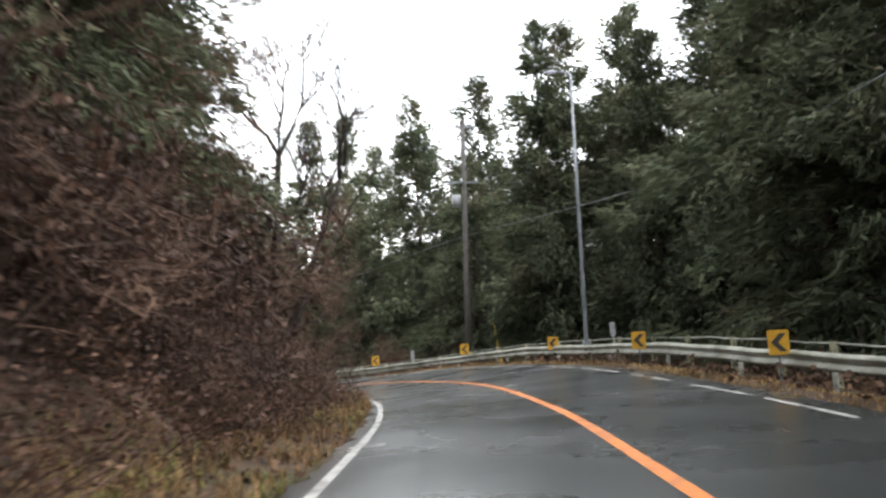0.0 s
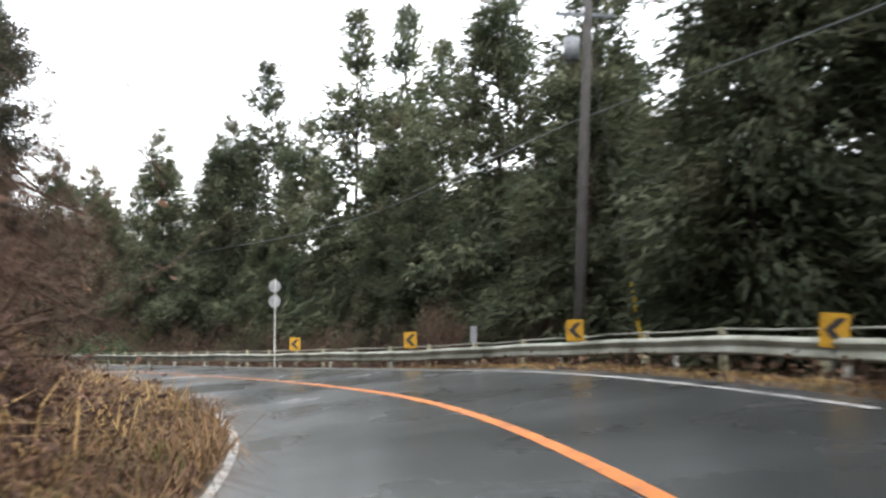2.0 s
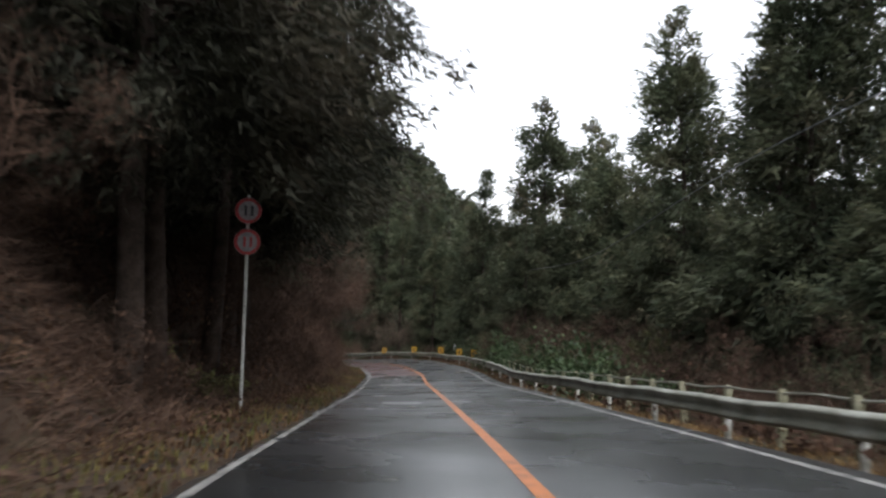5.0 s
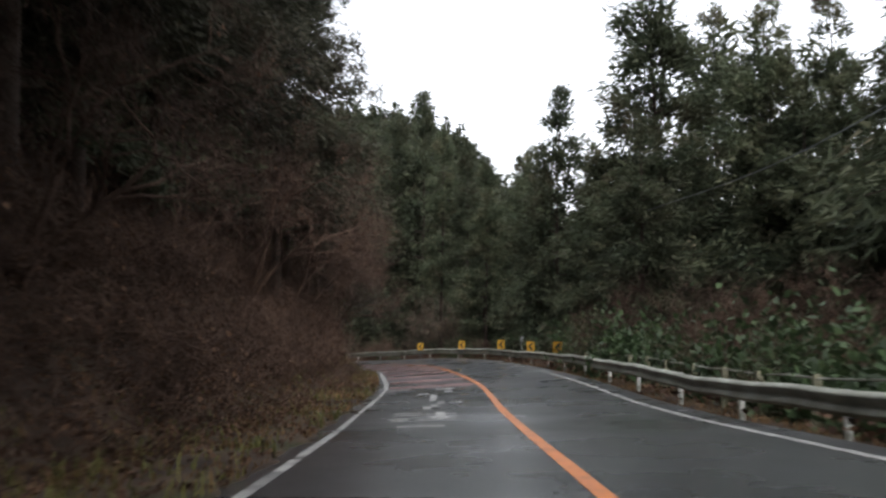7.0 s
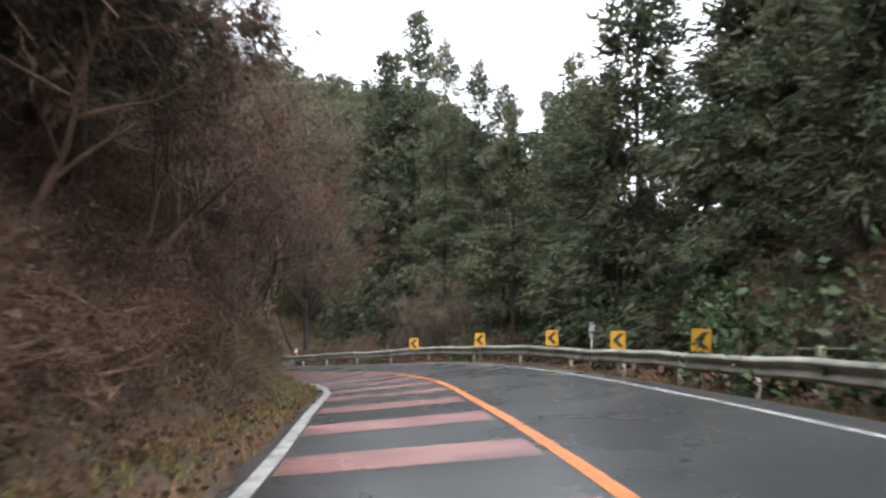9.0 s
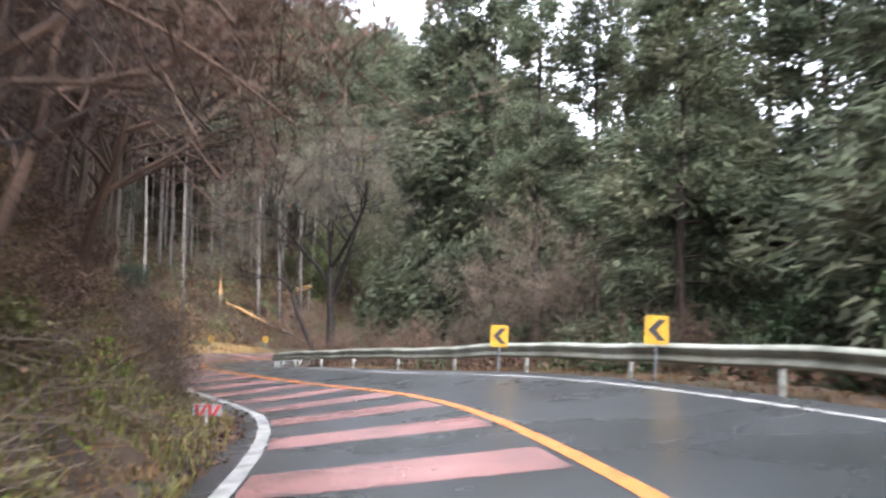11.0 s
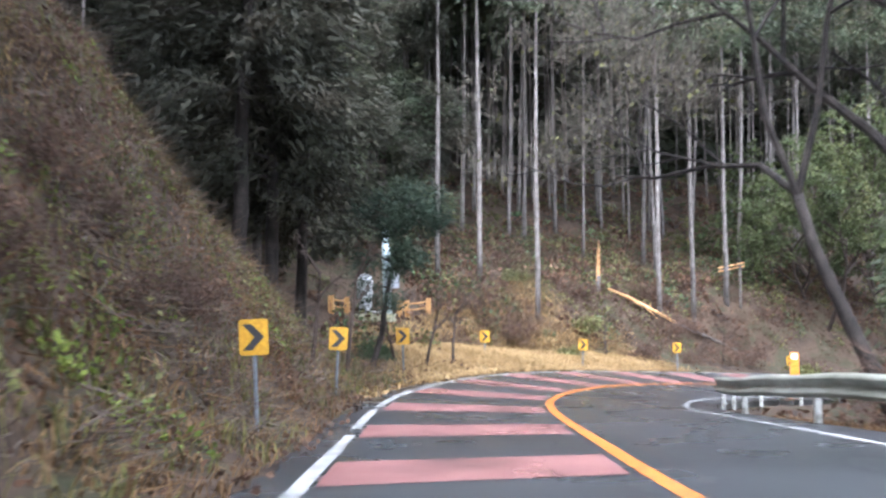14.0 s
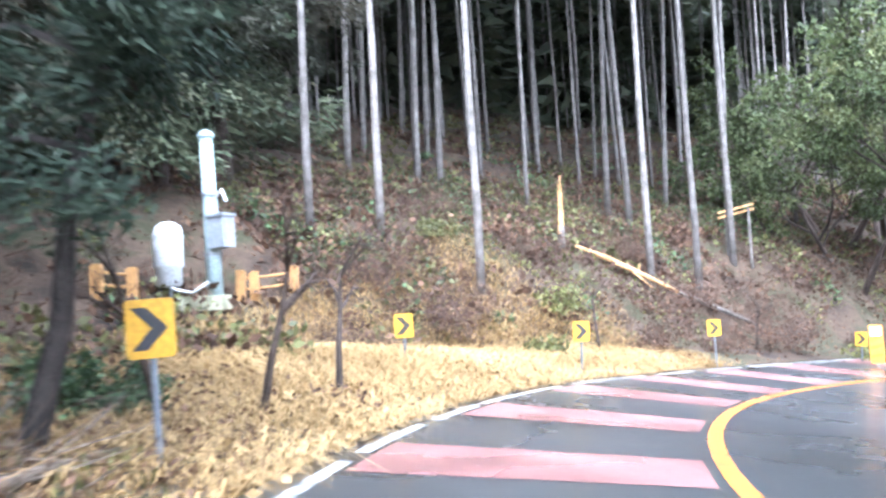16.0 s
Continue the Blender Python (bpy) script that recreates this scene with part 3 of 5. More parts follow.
def shifted(g, v):
    g.v = [a + np.array(v) for a in g.v]
    return g


def chevron_shape(flip, y=-0.0085, size=1.0):
    s = -1 if flip else 1
    g = Geo()
    pts = [(-0.15, 0.0), (0.03, 0.19), (0.165, 0.19), (-0.01, 0.0), (0.165, -0.19), (0.03, -0.19)]
    pts = [(x * size, z * size) for x, z in pts]
    v = [(s * x, y, z) for x, z in pts] + [(s * x, y + 0.004, z) for x, z in pts]
    f = [(0, 3, 2, 1), (0, 5, 4, 3)]
    if flip:
        f = [q[::-1] for q in f]
    g.add(v, f + [(i, (i + 1) % 6, 6 + (i + 1) % 6, 6 + i) for i in range(6)])
    return g


def chevron_sign(name, flip, pole_h, label, group, size=1.0):
    base = thing(name, label, "chevron sign", group)
    c = pole_h - 0.26
    part("panel", shifted(plate(0.42 * size, 0.52 * size), (0, 0, c)), sign_yellow, base, "yellow reflective panel")
    part("chevron", shifted(chevron_shape(flip, -0.0085, size), (0, 0, c)), sign_black, base, "black chevron")
    g = Geo()
    g.tube([(0, 0.035, -0.5), (0, 0.035, c + 0.2)], 0.024, 8)
    part("pole", g, pole_steel, base)
    for dz in (-0.14, 0.14):
        g = Geo()
        g.box((-0.05, 0.006, c + dz - 0.015), (0.05, 0.065, c + dz + 0.015))
        part("bracket", g, pole_steel, base)
    return base


def face(place, toward):
    """The turn about z that makes -y look from place to toward."""
    return math.degrees(math.atan2(toward[0] - place[0], -(toward[1] - place[1])))


left_arrow = chevron_sign("chevron_sign", False, 1.16, "yellow panel with a black chevron above the guard rail", "chevrons along the guard rail", 0.95)
for i, (x, y, zc) in enumerate([(5.6, 17.6, -0.30), (4.6, 25.0, -0.52), (3.18, 32.77, -0.90), (0.13, 40.04, -1.36), (-4.5, 46.45, -2.10), (-9.76, 52.3, -2.74),
                                (-49.7, 96.0, -6.83), (-53.6, 99.3, -7.12), (-57.5, 101.8, -7.30), (-62.5, 104.1, -7.64), (-67.8, 105.9, -8.08)]):
    s = float(to_road([(x, y)])[0][0])
    m = pose(x, y, zc - 0.90, 0, rng.uniform(-2.5, 2.5), face((x, y), road(max(s - 22, 0), -1.5)))
    if i == 0:
        left_arrow.matrix_basis = m
    else:
        copy_thing(left_arrow, m)
right_arrow = chevron_sign("chevron_sign", True, 1.26, "yellow panel with a black chevron on a thin steel pole", "chevrons along the outer verge", 0.77)
for i, (x, y, zc) in enumerate([(-85.85, 104.59, -9.29), (-90.9, 106.39, -9.57), (-95.9, 108.95, -9.78), (-103.0, 113.7, -10.17), (-103.8, 117.75, -10.56), (-105.6, 122.9, -10.86), (-106.5, 129.1, -11.6)]):
    s = float(to_road([(x, y)])[0][0])
    m = pose(x, y, zc - 1.0, 0, rng.uniform(-3, 3), face((x, y), road(s - 20, -1.5)))
    if i == 0:
        right_arrow.matrix_basis = m
    else:
        copy_thing(right_arrow, m)


def disc(r, y0, y1, x=0, z=0, k=28):
    g = Geo()
    a = np.arange(k) * 2 * math.pi / k
    v = [(x + r * math.cos(t), y0, z + r * math.sin(t)) for t in a] + [(x + r * math.cos(t), y1, z + r * math.sin(t)) for t in a]
    g.add(v, [tuple(range(k)), tuple(range(2 * k - 1, k - 1, -1))] + [(i, k + i, k + (i + 1) % k, (i + 1) % k) for i in range(k)])
    return g


def round_signs(label, top):
    """Two round plates on one pole, facing -y."""
    base = thing("road_sign", label, "road sign", "round sign pairs")
    g = Geo()
    g.tube([(0, 0.04, -0.4), (0, 0.04, top)], 0.032, 10)
    part("pole", g, post_metal, base)
    for z in (top - 0.30, top - 0.90):
        d = part("disc", disc(0.25, -0.006, 0.006, 0, z), sign_back, base, "bare grey aluminium back")
        part("red_ring", disc(0.246, -0.010, -0.007, 0, z), sign_red, d)
        part("white_field", disc(0.188, -0.013, -0.011, 0, z), dimmed_white, d)
        g = Geo()
        for x in (-0.075, 0.045):
            g.box((x, -0.0165, z - 0.10), (x + 0.05, -0.0145, z + 0.10))
        part("mark", g, sign_black if z > top - 0.5 else sign_red, d)
        g = Geo()
        g.box((-0.2, 0.007, z - 0.02), (0.2, 0.035, z + 0.02))
        part("bracket", g, sign_back, d)
    return base


s1 = round_signs("two round road signs on a grey pole, bare aluminium backs", 3.55)
p = road(77.1, 3.9)
p[:2] = (-10.74, 52.91)
s1.matrix_basis = pose(p[0], p[1], p[2] - 0.1, 0, 0.5, heading(77) + 180)
s2 = round_signs("faded round road signs with red rims on a thin pole", 4.15)
p = on_ground(91.6, -4.25, 0.0)
s2.matrix_basis = pose(p.x, p.y, p.z, 0, 0.3, heading(92) + 12)

# street lamp pole
lamp = thing("steel_pole", "tall slim grey steel pole behind the guard rail", "pole")
g = Geo()
g.tube([(0, 0, -0.5), (0, 0, 1.2), (0, 0, 6), (0, 0, 10.6)], [0.075, 0.075, 0.06, 0.042], 12)
part("pole", g, pole_steel, lamp, smooth=True)
g = Geo()
g.box((-0.13, -0.13, 0.6), (0.13, 0.13, 0.98))
part("base_box", g, box_grey, lamp)
g = Geo()
g.tube([(0, 0, 10.55), (-0.25, 0, 10.66), (-0.55, 0, 10.68)], [0.03, 0.026, 0.022], 8)
arm = part("arm", g, pole_steel, lamp, smooth=True)
g = Geo()
g.tube([(-0.5, 0, 10.66), (-0.6, 0, 10.67), (-0.86, 0, 10.66), (-0.92, 0, 10.65)], [0.03, 0.065, 0.06, 0.02], 10)
part("lamp_head", g, box_grey, arm, smooth=True)
p = on_ground(52.0, 6.4)
lamp.matrix_basis = pose(4.1, 30.6, min(p.z, -0.9), 0, 0, 5)

# utility pole with transformer
util = thing("utility_pole", "dark weathered utility pole with a transformer and crossarm", "utility pole")
g = Geo()
g.tube([(0, 0, -0.8), (0.10, 0, 4), (0.3, 0, 12.6)], [0.16, 0.145, 0.10], 12)
part("pole", g, pole_concrete, util, smooth=True)
g = Geo()
g.tube([(-0.22, -0.05, 8.2), (-0.22, -0.05, 8.8)], 0.21, 14)
part("transformer", g, box_grey, util, "grey cylindrical transformer", smooth=True)
for z in (9.4, 12.2):
    g = Geo()
    g.box((-0.65, -0.05, z), (0.95, 0.05, z + 0.09))
    arm = part("crossarm", g, pole_steel, util)
    for x in (-0.55, 0.1, 0.85):
        g = Geo()
        g.tube([(x, 0, z + 0.09), (x, 0, z + 0.16), (x, 0, z + 0.24)], [0.03, 0.055, 0.03], 8)
        part("insulator", g, sign_white, arm)
p = on_ground(63.0, 6.9)
util.matrix_basis = pose(0.35, 42.4, p.z, 0, 0, 10)
UTIL = Vector((0.35, 42.4, p.z))

guy = thing("guy_wire", "slanting stay wire with a bright yellow plastic cover", "guy wire")
q0 = on_ground(61.3, 7.65, 0.1)
q1 = UTIL + Vector((0.25, 0, 8.8))
dirn = (q1 - q0).normalized()
g = Geo()
g.tube([q0, q0 + (q1 - q0) * 0.5, q1], 0.012, 5)
part("wire", g, black_rubber, guy)
g = Geo()
g.tube([q0 + dirn * 0.1, q0 + dirn * 2.6], 0.06, 8)
part("cover", g, yellow_tube, guy, "yellow plastic cover")
# overhead cable along the wood's edge, carried by the utility pole
g = Geo()
u = np.arange(16.0, 166, 2.5)
pts = road(u, 8.2 - 1.2 * np.exp(-((u - 63.5) / 9) ** 2) + np.clip((u - 140) * 0.2, 0, 5), 6.75)
pts[:, 2] -= np.interp(u, CS, CL[:, 3]) * 6 + 0.5 * np.sin((u - 63.5) * math.pi / 36) ** 2
g.tube(pts, 0.017, 5)
tagged(part("overhead_cable", g, pole_steel), "thin grey overhead cable along the edge of the wood", "cable")

# orange striped marker at the far bend
marker = thing("bend_marker", "upright orange marker board with a white top on the verge", "marker board")
g = shifted(plate(0.34, 1.05, 0.03, 0.04), (0, 0, 0.75))
board = part("board", g, sign_orange, marker)
part("white_top", shifted(plate(0.26, 0.24, 0.006, 0.02), (0, -0.02, 1.1)), sign_white, board)
for z in (0.42, 0.66, 0.9):
    g = Geo()
    g.add([(-0.15, -0.019, z - 0.06), (0.15, -0.019, z + 0.02), (0.15, -0.019, z + 0.10), (-0.15, -0.019, z + 0.02)], [(0, 1, 2, 3)])
    part("stripe", g, sign_yellow, board)
g = Geo()
g.tube([(0, 0.04, -0.2), (0, 0.04, 1.1)], 0.03, 8)
part("pole", g, post_metal, marker)
p = Vector((-105.6, 128.6, ground_z(-105.6, 128.6)))
marker.matrix_basis = pose(p.x, p.y, p.z, 0, 0, face(p, road(178, -1.5)))

# grey delineator behind the second bend, and the low red and white reflector board
s = 142.3
delin = thing("delineator", "grey upright delineator post behind the guard rail", "delineator")
g = shifted(plate(0.18, 0.46, 0.03, 0.03), (0, 0, 1.0))
part("plate", g, sign_back, delin)
g = Geo()
g.tube([(0, 0.04, -0.3), (0, 0.04, 1.2)], 0.03, 8)
part("pole", g, post_metal, delin)
p = road(s, rail_n(s) + 0.6)
delin.matrix_basis = pose(p[0], p[1], p[2] - 0.12, 0, 3, face(p, road(118, 0)))
for s, n in ((50.6, 0.35), (66.0, 0.4)):
    p = road(s, rail_n(s) + n)
    copy_thing(delin, pose(p[0], p[1], p[2] - 0.25, 0, rng.uniform(-3, 3), face(p, road(s - 22, 0))))
refl = thing("reflector_board", "low board with red and white chevron stripes in the verge", "reflector board")
part("board", shifted(plate(0.42, 0.17, 0.015, 0.02), (0, 0, 0.30)), dimmed_white, refl)
for x, k in ((-0.135, -1), (-0.045, 1), (0.045, -1), (0.135, 1)):
    g = Geo()
    v = [(x - 0.045 - 0.024 * k, -0.012, 0.22), (x + 0.005 - 0.024 * k, -0.012, 0.22), (x + 0.03 + 0.024 * k, -0.012, 0.38), (x - 0.02 + 0.024 * k, -0.012, 0.38)]
    g.add(v + [(a, b + 0.004, c) for a, b, c in v], [(0, 1, 2, 3), (0, 4, 5, 1), (1, 5, 6, 2), (2, 6, 7, 3), (3, 7, 4, 0)])
    part("stripe", g, sign_red, refl)
g = Geo()
g.box((-0.02, 0.01, -0.2), (0.02, 0.04, 0.3))
part("stake", g, post_metal, refl)
p = on_ground(148.4, -3.67, 0)
refl.matrix_basis = pose(p.x, p.y, p.z, 0, 4, face(p, road(132, -1)))

# ---------------------------------------------------------------- the clearing: tank, steel post, timber fence, split tree
tank = thing("storage_tank", "dull white upright tank on short legs on a concrete pad", "tank")
g = Geo()
g.tube([(0, 0, 0.26), (0, 0, 0.30), (0, 0, 0.62), (0, 0, 0.66), (0, 0, 1.30), (0, 0, 1.47), (0, 0, 1.55), (0, 0, 1.57)], [0.20, 0.26, 0.26, 0.30, 0.30, 0.25, 0.12, 0.02], 20)
part("body", g, tank_white, tank, smooth=True)
for z in (0.68, 1.26):
    g = Geo()
    g.tube([(0, 0, z), (0, 0, z + 0.03)], 0.312, 20)
    part("band", g, tank_white, tank)
for k in range(3):
    a = k * 2.1
    g = Geo()
    g.tube([(0.2 * math.cos(a), 0.2 * math.sin(a), -0.1), (0.19 * math.cos(a), 0.19 * math.sin(a), 0.36)], 0.03, 6)
    part("leg", g, pole_steel, tank)
g = Geo()
g.tube([(0.1, -0.05, 0.3), (0.3, 0.1, 0.18), (0.7, 0.35, 0.1), (0.98, 0.6, 0.3)], 0.035, 8)
part("hose", g, tank_white, tank, "pale hose running to the steel post", smooth=True)
TANK = Vector((-107.3, 110.45, ground_z(-107.3, 110.45)))
tank.matrix_basis = pose(TANK.x, TANK.y, TANK.z, 0, 0, 0)
pad = Geo()
pad.box((-0.45, -0.5, -0.25), (0.45, 1.1, 0.05))
pad_ob = tagged(part("concrete_pad", pad, concrete_post), "pale weathered concrete pad under the tank", "pad")
pad_ob.matrix_basis = pose(TANK.x, TANK.y, TANK.z, 0, 0, 8)
gauge = thing("gauge_post", "pale grey-green steel post with a bracket and an instrument box", "steel post")
g = Geo()
g.tube([(0, 0, -0.3), (0, 0, 1.7), (0, 0, 3.55)], [0.165, 0.16, 0.135], 16)
part("pole", g, steel_pale, gauge, smooth=True)
g = Geo()
g.tube([(0, 0, 3.55), (0, 0, 3.62), (0, 0, 3.70)], [0.175, 0.175, 0.08], 16)
part("cap", g, steel_pale, gauge)
for z in (0.05, 1.05, 2.3):
    g = Geo()
    g.tube([(0, 0, z), (0, 0, z + 0.07)], 0.18, 16)
    part("collar", g, box_grey, gauge)
g = Geo()
g.box((0.06, -0.2, 1.2), (0.44, 0.2, 1.85))
box = part("box", g, box_grey, gauge, "grey instrument box")
g = Geo()
g.box((0.02, -0.23, 1.85), (0.48, 0.23, 1.90))
part("lid", g, box_grey, box)
g = Geo()
g.tube([(0.1, 0, 2.25), (0.32, 0, 2.4), (0.42, 0, 2.15)], 0.035, 8)
part("bracket", g, sign_white, gauge, "white bent lamp bracket")
gauge.matrix_basis = pose(-107.55, 111.4, ground_z(-107.55, 111.4), 0, -2, 40)
# timber fence round the pad
fence2 = thing("timber_fence", "low orange-brown timber fence round the concrete pad", "fence")
FENCE_POSTS = [(-106.86, 109.1), (-107.15, 109.75), (-108.05, 112.0), (-108.15, 112.35), (-108.45, 113.3)]
heads = []
for x, y in FENCE_POSTS:
    z = ground_z(x, y)
    g = Geo()
    g.box((-0.1, -0.1, -0.3), (0.1, 0.1, 0.58), pose(x, y, z, rng.uniform(-3, 3), rng.uniform(-3, 3), 70))
    g.box((-0.08, -0.08, 0.58), (0.08, 0.08, 0.62), pose(x, y, z, 0, 0, 70))
    part("post", g, fence_wood, fence2)
    heads.append(Vector((x, y, z)))
for a, b in ((0, 1), (2, 3), (3, 4)):
    for up in (0.24, 0.48):
        g = Geo()
        g.tube([heads[a] + Vector((0, 0, up)), heads[a].lerp(heads[b], 0.5) + Vector((0, 0, up - 0.02)), heads[b] + Vector((0, 0, up))], 0.03, 7)
        part("rail", g, fence_wood, fence2)

stump = thing("broken_stump", "tall splintered cedar stump with raw orange wood", "tree stump")
g = Geo()
z = ground_z(-111.45, 122.5)
g.tube([(0, 0, -0.4), (0.01, 0, 0.4), (0.02, 0, 0.75)], [0.13, 0.10, 0.095], 9)
part("trunk", g, grey_bark, stump, smooth=True)
g = Geo()
for k in range(8):
    a = k * 0.8
    r = 0.06
    g.tube([(r * math.cos(a), r * math.sin(a), 0.5), (r * 0.9 * math.cos(a), r * 0.9 * math.sin(a), 1.15 + 0.3 * ((k * 3) % 5))], [0.05, 0.010], 5)
stuff(part("splintered_wood", g, raw_wood, stump, "raw splintered wood"))
stump.matrix_basis = pose(-111.45, 122.5, z, 0, 2, 0)
log = thing("fallen_tree", "split cedar tree lying downhill with raw orange wood", "fallen tree")
la = Vector((-111.6, 123.1, ground_z(-111.6, 123.1) + 0.2))
lb = Vector((-109.4, 129.4, ground_z(-109.4, 129.4) + 0.1))
mid = Vector((-110.4, 126.0, ground_z(-110.4, 126.0) + 0.2))
g = Geo()
g.tube([la, la.lerp(mid, 0.3) + Vector((0, 0, 0.06)), la.lerp(mid, 0.7) + Vector((0, 0, 0.04)), mid], [0.05, 0.085, 0.075, 0.06], 7)
part("split_wood", g, raw_wood, log, "raw orange split wood")
g = Geo()
g.tube([mid + Vector((0, 0, -0.02)), mid.lerp(lb, 0.5), lb], [0.075, 0.06, 0.035], 8)
part("trunk", g, grey_bark, log)
for t, d in ((0.55, (0.45, 0.4, -0.55)), (0.62, (-0.1, 0.1, 0.32)), (0.35, (0.5, 0.2, -0.25))):
    g = Geo()
    sa = la.lerp(mid, t)
    g.tube([sa, sa + Vector(d)], [0.04, 0.012], 5)
    part("splinter", g, raw_wood, log)
boards = thing("split_boards", "two orange split boards resting on the wooded slope", "boards")
bc = Vector((-112.4, 130.6, ground_z(-112.4, 130.6)))
for dz in (1.72, 1.9):
    g = Geo()
    g.box((-0.65, -0.06, -0.035), (0.65, 0.06, 0.035), pose(bc.x, bc.y, bc.z + dz, 0, -12, 62))
    part("board", g, raw_wood, boards)
for dx in (-0.25, 0.3):
    g = Geo()
    g.tube([(bc.x + dx, bc.y + dx, bc.z - 0.3), (bc.x + dx, bc.y + dx, bc.z + 1.9)], 0.05, 7)
    part("stake", g, grey_bark, boards)
stick = thing("fallen_stick", "long pale barkless stick lying in dry leaves", "stick")
g = Geo()
sp = [Vector((x, y, float(ground_at([(x, y)])[0]) + 0.09)) for x, y in ((-94.9, 107.9), (-95.5, 108.35), (-96.1, 108.75))]
g.tube(sp, [0.045, 0.04, 0.02], 7)
part("stem", g, pale_twig, stick, smooth=True)


# ---------------------------------------------------------------- plants
def unit(v):
    return v / (np.linalg.norm(v, axis=-1, keepdims=True) + 1e-9)


def kites(g, at, along, length, width, rs):
    """Small leaf sprays: kite quads at points, pointing along, random roll."""
    along = unit(along)
    side = unit(np.cross(along, unit(rs.normal(size=along.shape))))
    L, W = length[:, None], width[:, None]
    g.quads(np.stack([at, at + along * L * 0.45 + side * W, at + along * L, at + along * L * 0.45 - side * W], 1))


def sprigs(g, at, along, length, width, rs):
    """Like kites, but each a single long triangle."""
    along = unit(along)
    side = unit(np.cross(along, unit(rs.normal(size=along.shape))))
    tri = np.stack([at + side * width[:, None], at - side * width[:, None], at + along * length[:, None]], 1)
    k = len(tri)
    g.v.append(tri.reshape(-1, 3))
    g.f.extend((np.arange(k * 3).reshape(k, 3) + g.n).tolist())
    g.n += k * 3


def conifer(name, seed, height, base, radius, sprays, label, spread=1.0, trunk_r=0.2, mat=None, trunk_mat=None, taper=0.9, slim=0.13, full=0.6, core_size=1.0):
    """A cedar: tapered trunk, drooping limbs and a crown of many thin hanging sprays in clumps, with gaps."""
    rs = np.random.RandomState(seed)
    tree = thing(name, label, "tree", "cedar trees")
    g = Geo()
    zz = np.linspace(-1.0, height * 0.98, 9)
    bend = np.cumsum(rs.normal(0, 0.05, (9, 2)), 0)
    rad = trunk_r * np.clip(1 - zz / height, 0.04, 1.1)
    g.tube(np.column_stack([bend, zz]), rad, 8)
    part("trunk", g, trunk_mat or bark, tree, smooth=True)
    g = Geo()
    crown_h = height - base
    nl = int(crown_h * 5.5)
    u = np.sort(rs.uniform(0, 1, nl)) ** 0.95
    az = np.arange(nl) * 2.4 + rs.normal(0, 0.4, nl)
    lobe = 1 + 0.12 * np.sin(az * 2 + seed) + 0.10 * np.sin(u * 23 + seed * 1.7)
    reach = radius * lobe * (np.clip(1.01 - u, 0.02, 1) ** taper) * np.clip(full + u * 4, 0, 1) * rs.uniform(0.75, 1.1, nl)
    ends, ways, sizes = [], [], []
    for k in range(nl):
        z = base + u[k] * crown_h
        c = np.array([np.interp(z, zz, bend[:, 0]), np.interp(z, zz, bend[:, 1]), z])
        d = np.array([math.cos(az[k]), math.sin(az[k]), 0])
        t = np.linspace(0, 1, 5)
        rise = 0.10 + 0.6 * u[k]
        q = c + np.outer(t * reach[k], d) + np.outer(reach[k] * (rise * t - (0.38 - 0.1 * u[k]) * t * t), (0, 0, 1))
        if reach[k] > 0.5:
            g.tube(q[[0, 2, 4]], [0.03 + 0.008 * reach[k], 0.02, 0.005], 3, cap=False)
        small = float(np.clip(reach[k] / (0.22 * radius), 0.62, 1.0))
        m = max(3, int(3 + reach[k] * 3.6))
        tt = rs.uniform(0.2, 1.0, m) ** 0.7
        pos = np.stack([np.interp(tt, t, q[:, i]) for i in range(3)], 1)
        pos += rs.normal(0, (0.12 + 0.12 * reach[k] ** 0.5) * small, pos.shape) * np.array([1, 1, 0.8])
        ends.append(pos)
        sizes.append(np.full(m, small))
        ways.append(np.tile(d, (m, 1)) * 0.8 + np.array([0, 0, 0.25 - 0.75 * (1 - u[k])]))
    ends, ways, sizes = np.concatenate(ends), np.concatenate(ways), np.concatenate(sizes)
    stuff(part("limb_framework", g, trunk_mat or bark, tree))
    per = max(3, int(round(sprays / len(ends))))
    at = np.repeat(ends, per, 0) + rs.normal(0, 0.2 * spread ** 0.5, (len(ends) * per, 3)) * np.repeat(sizes, per)[:, None]
    w = unit(np.repeat(ways, per, 0)) + rs.normal(0, 0.36, (len(ends) * per, 3))
    L = rs.uniform(0.17, 0.42, len(at)) * spread * (0.45 + 0.55 * np.repeat(sizes, per))
    cg = Geo()
    sprigs(cg, at, w, L, L * rs.uniform(0.6, 1.3, len(at)) * slim, rs)
    k = max(300, sprays // 4)
    pick = rs.randint(0, len(ends), k)
    core = ends[pick] * np.array([0.7, 0.7, 1.0]) + rs.normal(0, 0.15, (k, 3))
    Lc = rs.uniform(0.3, 0.55, k) * spread * core_size * sizes[pick]
    sprigs(cg, core, ways[pick] + rs.normal(0, 0.6, (k, 3)), Lc, Lc * 0.17, rs)
    stuff(part("crown", cg, mat or needles, tree))
    return tree


